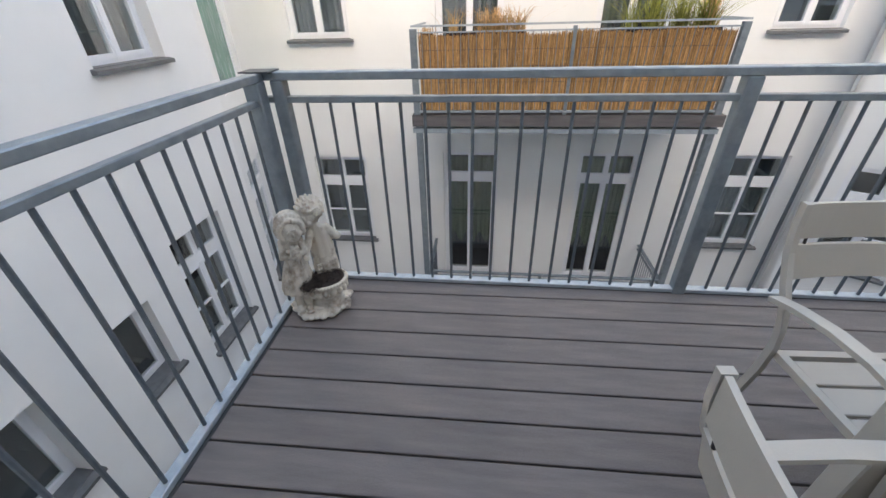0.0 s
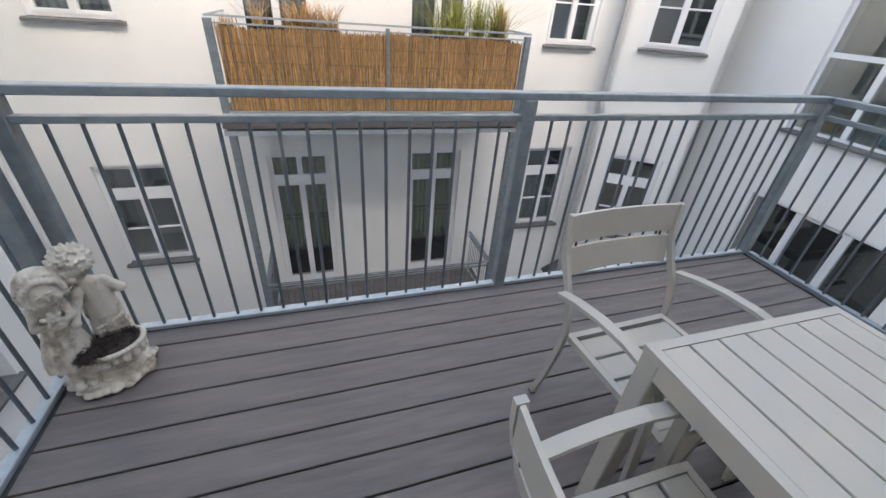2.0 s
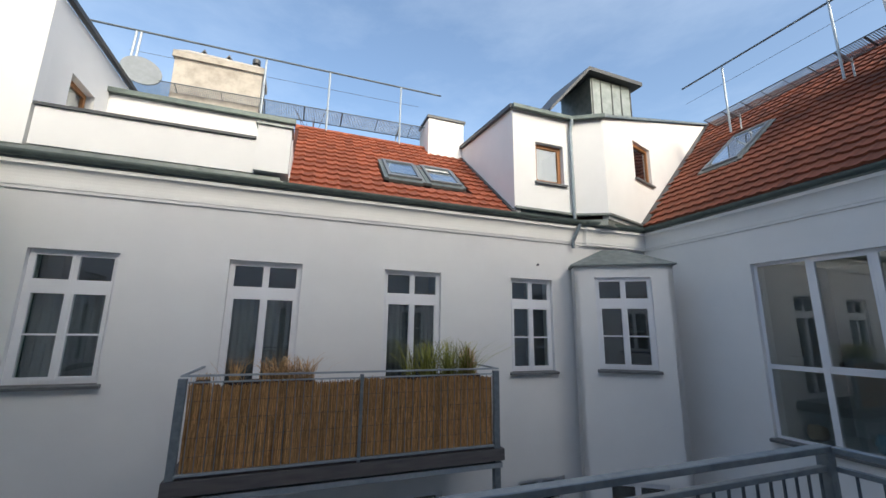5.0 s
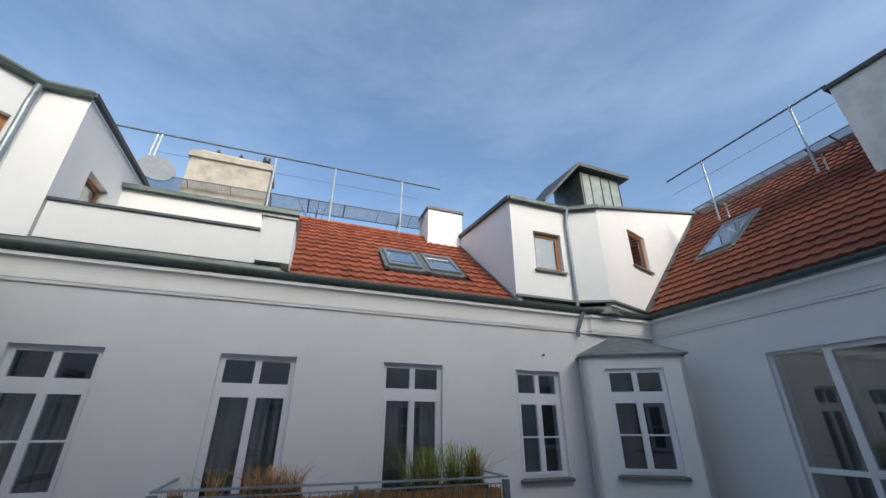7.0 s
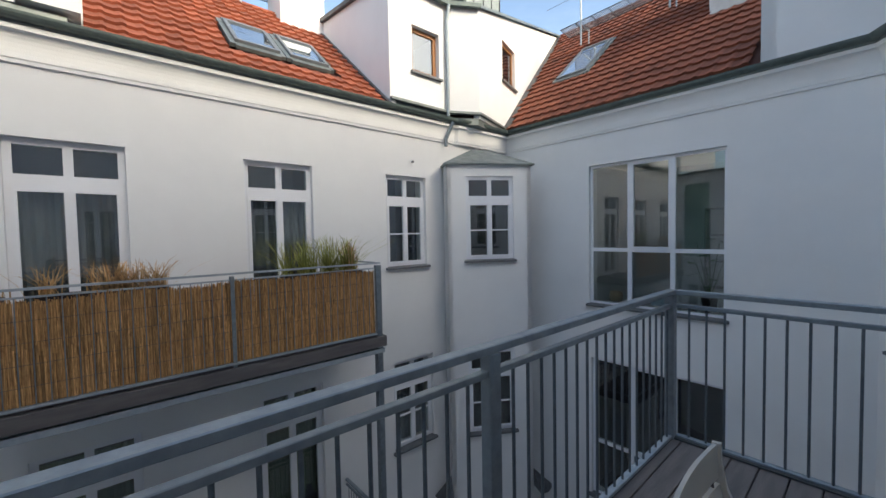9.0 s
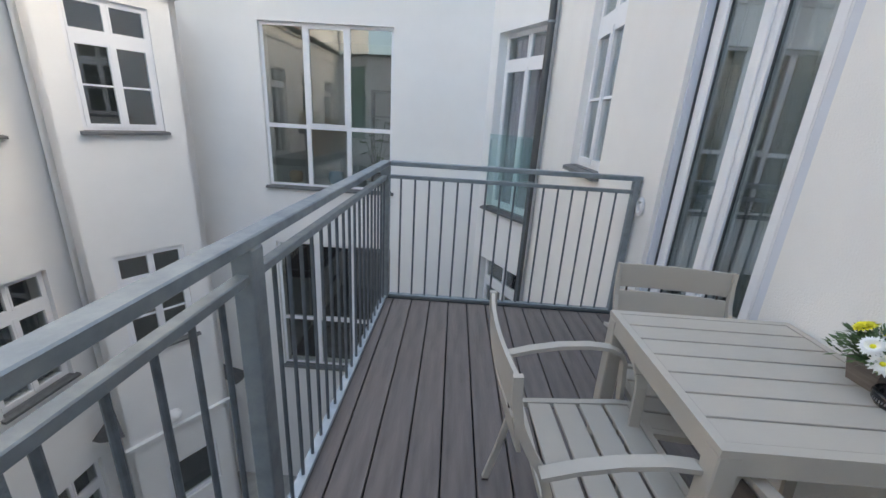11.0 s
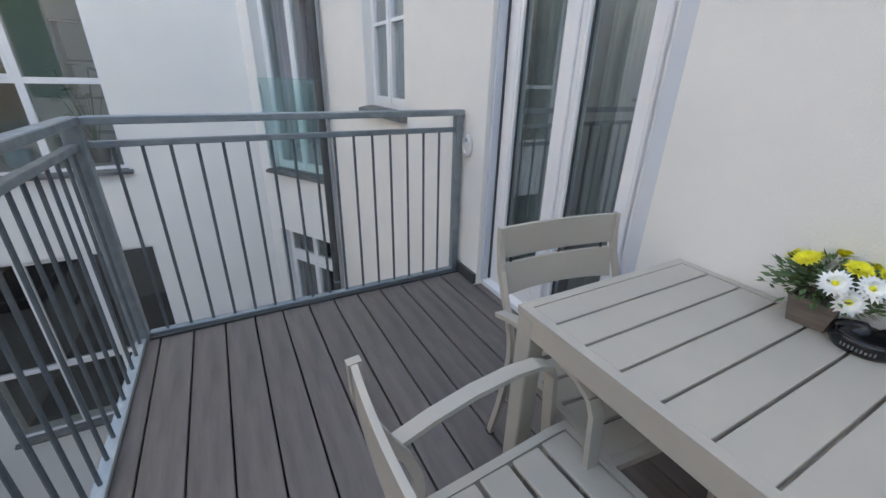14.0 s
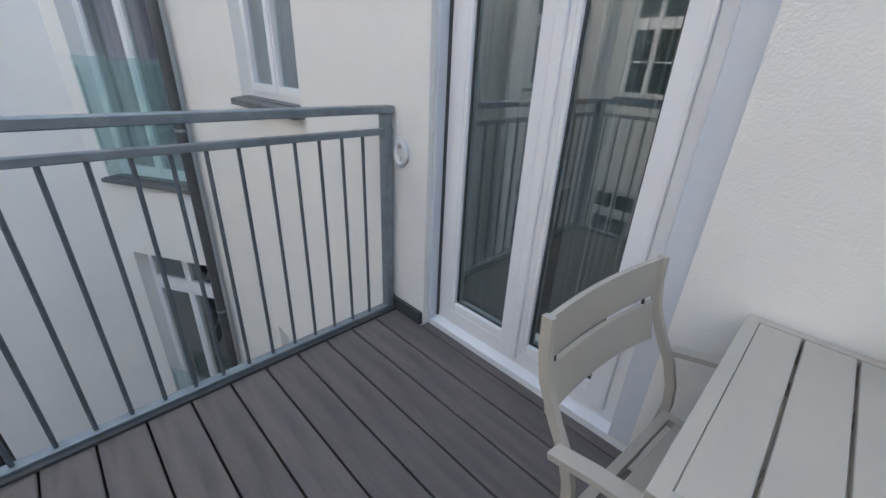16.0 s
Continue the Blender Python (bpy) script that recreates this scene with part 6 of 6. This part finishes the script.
    def on(mx, c, r, sc=(1, 1, 1), rot=(0, 0, 0)):
        m = mx @ Matrix.LocRotScale(Vector(c), Euler([radians(a_) for a_ in rot]), Vector(sc))
        bmesh.ops.create_icosphere(bm, subdivisions=3 if r > 0.02 else 2, radius=r, matrix=m)

    def face(mx, r):
        on(mx, (0, 0, 0), r, (0.98, 0.98, 1.04))
        on(mx, (0, -0.50 * r, -0.42 * r), 0.58 * r, (1.15, 0.9, 0.85))
        for k_ in (-1, 1):
            on(mx, (k_ * 0.44 * r, -0.74 * r, -0.30 * r), 0.33 * r, (1.0, 0.75, 0.9))
            on(mx, (k_ * 0.36 * r, -0.93 * r, 0.13 * r), 0.105 * r, (1.7, 0.5, 0.75))
            on(mx, (k_ * 0.36 * r, -0.94 * r, 0.36 * r), 0.07 * r, (3.4, 0.8, 0.9), rot=(0, k_ * 12, 0))
        on(mx, (0, -1.04 * r, -0.10 * r), 0.125 * r, (1, 1, 1.05))
        on(mx, (0, -0.98 * r, 0.08 * r), 0.075 * r, (1, 1, 2.2))
        on(mx, (0, -0.98 * r, -0.40 * r), 0.075 * r, (3.0, 0.7, 0.8))
        on(mx, (0, -0.96 * r, -0.52 * r), 0.075 * r, (2.2, 0.7, 0.9))
        on(mx, (0, -0.80 * r, -0.76 * r), 0.22 * r, (1.2, 0.9, 0.8))

    face(tilt, 0.054)
    on(tilt, (0.0, 0.030, 0.016), 0.064, (1.08, 0.92, 1.02))
    for i in range(19):
        a_ = math.pi * (-0.22 + i * 0.080)
        on(tilt, (0.058 * math.cos(a_), -0.024 + 0.004 * math.sin(5 * a_), 0.004 + 0.058 * math.sin(a_)), 0.0115, (1.1, 1.2, 1.1))
        on(tilt, (0.066 * math.cos(a_), 0.000, 0.006 + 0.066 * math.sin(a_)), 0.011, (1.3, 1.6, 1.3))
    for i in range(9):
        on(tilt, (-0.062 + 0.004 * math.sin(i), -0.010 + 0.004 * i, -0.012 * i), 0.0145, (1, 1.1, 0.8))
    # her arms round a nosegay
    limb((-0.130, -0.002, 0.425), (-0.146, -0.035, 0.365), 0.021, 0.0165)
    limb((-0.146, -0.035, 0.365), (-0.080, -0.062, 0.362), 0.0155, 0.013)
    blob((-0.072, -0.064, 0.366), 0.016, (1.2, 0.8, 1))
    limb((-0.045, -0.010, 0.425), (-0.030, -0.050, 0.385), 0.020, 0.016)
    limb((-0.030, -0.050, 0.385), (-0.075, -0.068, 0.372), 0.015, 0.012)
    for i in range(22):
        a_, r_ = rng.uniform(0, 6.28), rng.uniform(0, 0.033)
        blob((-0.084 + r_ * math.cos(a_), -0.060 - 0.012 * rng.random(), 0.402 + r_ * 0.75 * math.sin(a_)), rng.uniform(0.007, 0.011), sub=2)
    # boy: legs behind the bowl, trousers, shirt
    limb((0.035, 0.045, 0.06), (0.045, 0.035, 0.24), 0.036, 0.040)
    limb((0.085, 0.045, 0.06), (0.083, 0.035, 0.24), 0.034, 0.038)
    shell([(0.064, 0.034, 0.16, 0.066, 0.050), (0.064, 0.034, 0.22, 0.068, 0.050), (0.064, 0.034, 0.29, 0.060, 0.045), (0.062, 0.034, 0.315, 0.056, 0.042)], 44, 0.045, 7, 0.8)
    shell([(0.062, 0.030, 0.300, 0.064, 0.050), (0.062, 0.030, 0.315, 0.063, 0.049), (0.060, 0.028, 0.37, 0.056, 0.044), (0.056, 0.024, 0.43, 0.056, 0.043), (0.050, 0.018, 0.465, 0.042, 0.034), (0.044, 0.012, 0.48, 0.024, 0.024)], 44, 0.03, 9, 0.0)
    for k_ in range(4):
        limb((0.015, -0.008 + 0.004 * k_, 0.255 - 0.022 * k_), (0.112, -0.004 + 0.004 * k_, 0.275 - 0.026 * k_), 0.008, 0.011)
    limb((0.042, 0.010, 0.47), (0.036, 0.004, 0.51), 0.022, 0.022)
    qx, qy, qz = 0.026, -0.014, 0.545
    turn = Matrix.Translation((qx, qy, qz)) @ Matrix.Rotation(radians(-52), 4, "Z") @ Matrix.Rotation(radians(14), 4, "X")
    face(turn, 0.053)
    on(turn, (0.0, 0.020, 0.016), 0.060, (1.03, 0.95, 1.0))
    for i in range(150):
        th, ph = rng.uniform(0, 2 * math.pi), math.acos(1 - rng.random() * 1.35)
        d_ = Vector((math.sin(ph) * math.cos(th), math.sin(ph) * math.sin(th), math.cos(ph)))
        if d_.y < -0.45 and d_.z < 0.62: continue
        c_ = Vector((0, 0.016, 0.016)) + d_ * 0.059
        on(turn, c_, rng.uniform(0.008, 0.0115), (1.7, 0.85, 0.6), rot=(0, 57.3 * ph - 90, 57.3 * th + rng.uniform(-30, 30)))
    for i in range(9):
        u_ = i / 8 * 2 - 1
        on(turn, (0.044 * u_, -0.036 + 0.016 * u_ * u_, 0.040 + 0.006 * math.sin(i * 2.1)), 0.012, (0.85, 0.8, 1.5), rot=(0, 30 * u_ + 12 * (i % 3 - 1), 0))
    # his arms: one behind the back, one round her waist
    limb((0.098, 0.018, 0.445), (0.136, 0.010, 0.405), 0.024, 0.021)
    limb((0.136, 0.010, 0.400), (0.108, 0.040, 0.385), 0.020, 0.017)
    blob((0.143, 0.000, 0.400), 0.021, (1.1, 1, 0.9))
    limb((0.012, -0.005, 0.445), (-0.010, -0.035, 0.400), 0.020, 0.018)
    limb((-0.010, -0.035, 0.400), (-0.032, -0.055, 0.352), 0.017, 0.014)
    blob((-0.034, -0.060, 0.345), 0.016, (1.1, 0.8, 1.2))
    at = Matrix.Translation((-1.876, -0.268, 0)) @ Matrix.Rotation(radians(31), 4, "Z") @ Matrix.Diagonal((0.92, 0.92, 1.0, 1))
    ob = part("garden_statue", bm, M_STATUE, smooth=True, m=at)
    r = ob.modifiers.new("remesh", "REMESH")
    r.mode, r.voxel_size, r.use_smooth_shade = "VOXEL", 0.0028, True
    tagged(ob, "weathered cast-stone statue of two embracing figures with a shell bowl", "statue")
    # dry moss in the bowl
    bm = bmesh.new()
    for i in range(2600):
        a_, rr_ = rng.uniform(0, 6.283), rng.uniform(0, 1) ** 0.5
        left = i % 5 < 2
        if left:
            c = Vector((-0.075 + 0.062 * rr_ * math.cos(a_), -0.030 + 0.055 * rr_ * math.sin(a_), rng.uniform(-0.03, 0.045) * (1.1 - rr_)))
        else:
            c = Vector((0.100 * rr_ * math.cos(a_), 0.074 * rr_ * math.sin(a_), rng.uniform(-0.004, 0.030) * (1.25 - rr_) + 0.012 * math.sin(9 * rr_ + 3 * a_)))
        d_ = Vector((rng.uniform(-1, 1), rng.uniform(-1, 1), rng.uniform(-0.3, 1))).normalized()
        tube(bm, c, c + d_ * rng.uniform(0.008, 0.022), 0.0013, 3, 0.0005, caps=False)
    bmesh.ops.create_icosphere(bm, subdivisions=3, radius=0.09, matrix=Matrix.Diagonal((1.14, 0.85, 0.16, 1)))
    bmesh.ops.create_icosphere(bm, subdivisions=3, radius=0.05, matrix=Matrix.Translation((-0.070, -0.025, -0.004)) @ Matrix.Diagonal((1, 0.9, 0.45, 1)))
    ms = part("dry_moss", bm, M_SOIL, m=at @ Matrix.Translation((bx, by, 0.196)))
    tagged(ms, "dark dry moss filling and overflowing the bowl of the statue", "moss")


statue()

# ---- decking boards and roof tiles ----
BS, BP = 0.0133, 0.1515
BX0, BX1 = DX0 + 0.003, DX1 - 0.003


def gap_y(k, x):
    return -0.080 - BP * k + BS * (x - 2.0)


def board(y_top, y_bot, x0, x1, n=1):
    """One board: upper and lower edge as functions of x, with eased edges."""
    bm = bmesh.new()
    rows = []
    for i in range(n + 1):
        x_ = x0 + (x1 - x0) * i / n
        a_, b_ = y_top(x_), y_bot(x_)
        e_ = min(0.0065, (a_ - b_) / 3)
        rows.append([bm.verts.new((x_, y_, z_)) for y_, z_ in ((b_, -0.022), (b_, -0.0035), (b_ + e_ * 0.3, -0.001), (b_ + e_, 0.0), (a_ - e_, 0.0), (a_ - e_ * 0.3, -0.001), (a_, -0.0035), (a_, -0.022))])
    m_ = len(rows[0])
    for r0, r1 in zip(rows, rows[1:]):
        for i in range(m_):
            j = (i + 1) % m_
            bm.faces.new((r0[i], r0[j], r1[j], r1[i]))
    bm.faces.new(rows[0])
    bm.faces.new(rows[-1][::-1])
    bmesh.ops.recalc_face_normals(bm, faces=list(bm.faces))
    return bm


GH = 0.0038
whole = mesh_of("board", board(lambda x: gap_y(0, x) - GH, lambda x: gap_y(1, x) + GH, BX0, BX1), M_DECK)
for k in range(11):
    part("board", whole, None, floor_deck, m=Matrix.Translation((0, -BP * k, 0)))
part("board", board(lambda x: DY1 - 0.002, lambda x: min(gap_y(0, x) + GH, DY1 - 0.008), BX0, BX1), M_DECK, floor_deck)
part("board", board(lambda x: gap_y(11, x) - GH, lambda x: DY0 + 0.001, BX0, BX1), M_DECK, floor_deck)


mt = tile_mesh("tile", TW, TL, M_TILE)
mt2 = tile_mesh("tile", TWE, TLE, M_TILED)
for spots, me, mtf, parent, w_, l_ in ((TILE_F, mt, M_TILES, roof_f, TW, TL), (TILE_E, mt2, M_TILEDS, roof_e, TWE, TLE)):
    for m_ in spots[:300]:
        part("tile", me, None, parent, m=m_)
    if len(spots) > 300:
        joined_tiles("tiles_far", spots[300:], w_, l_, mtf, parent, "upper rows of clay roof tiles")
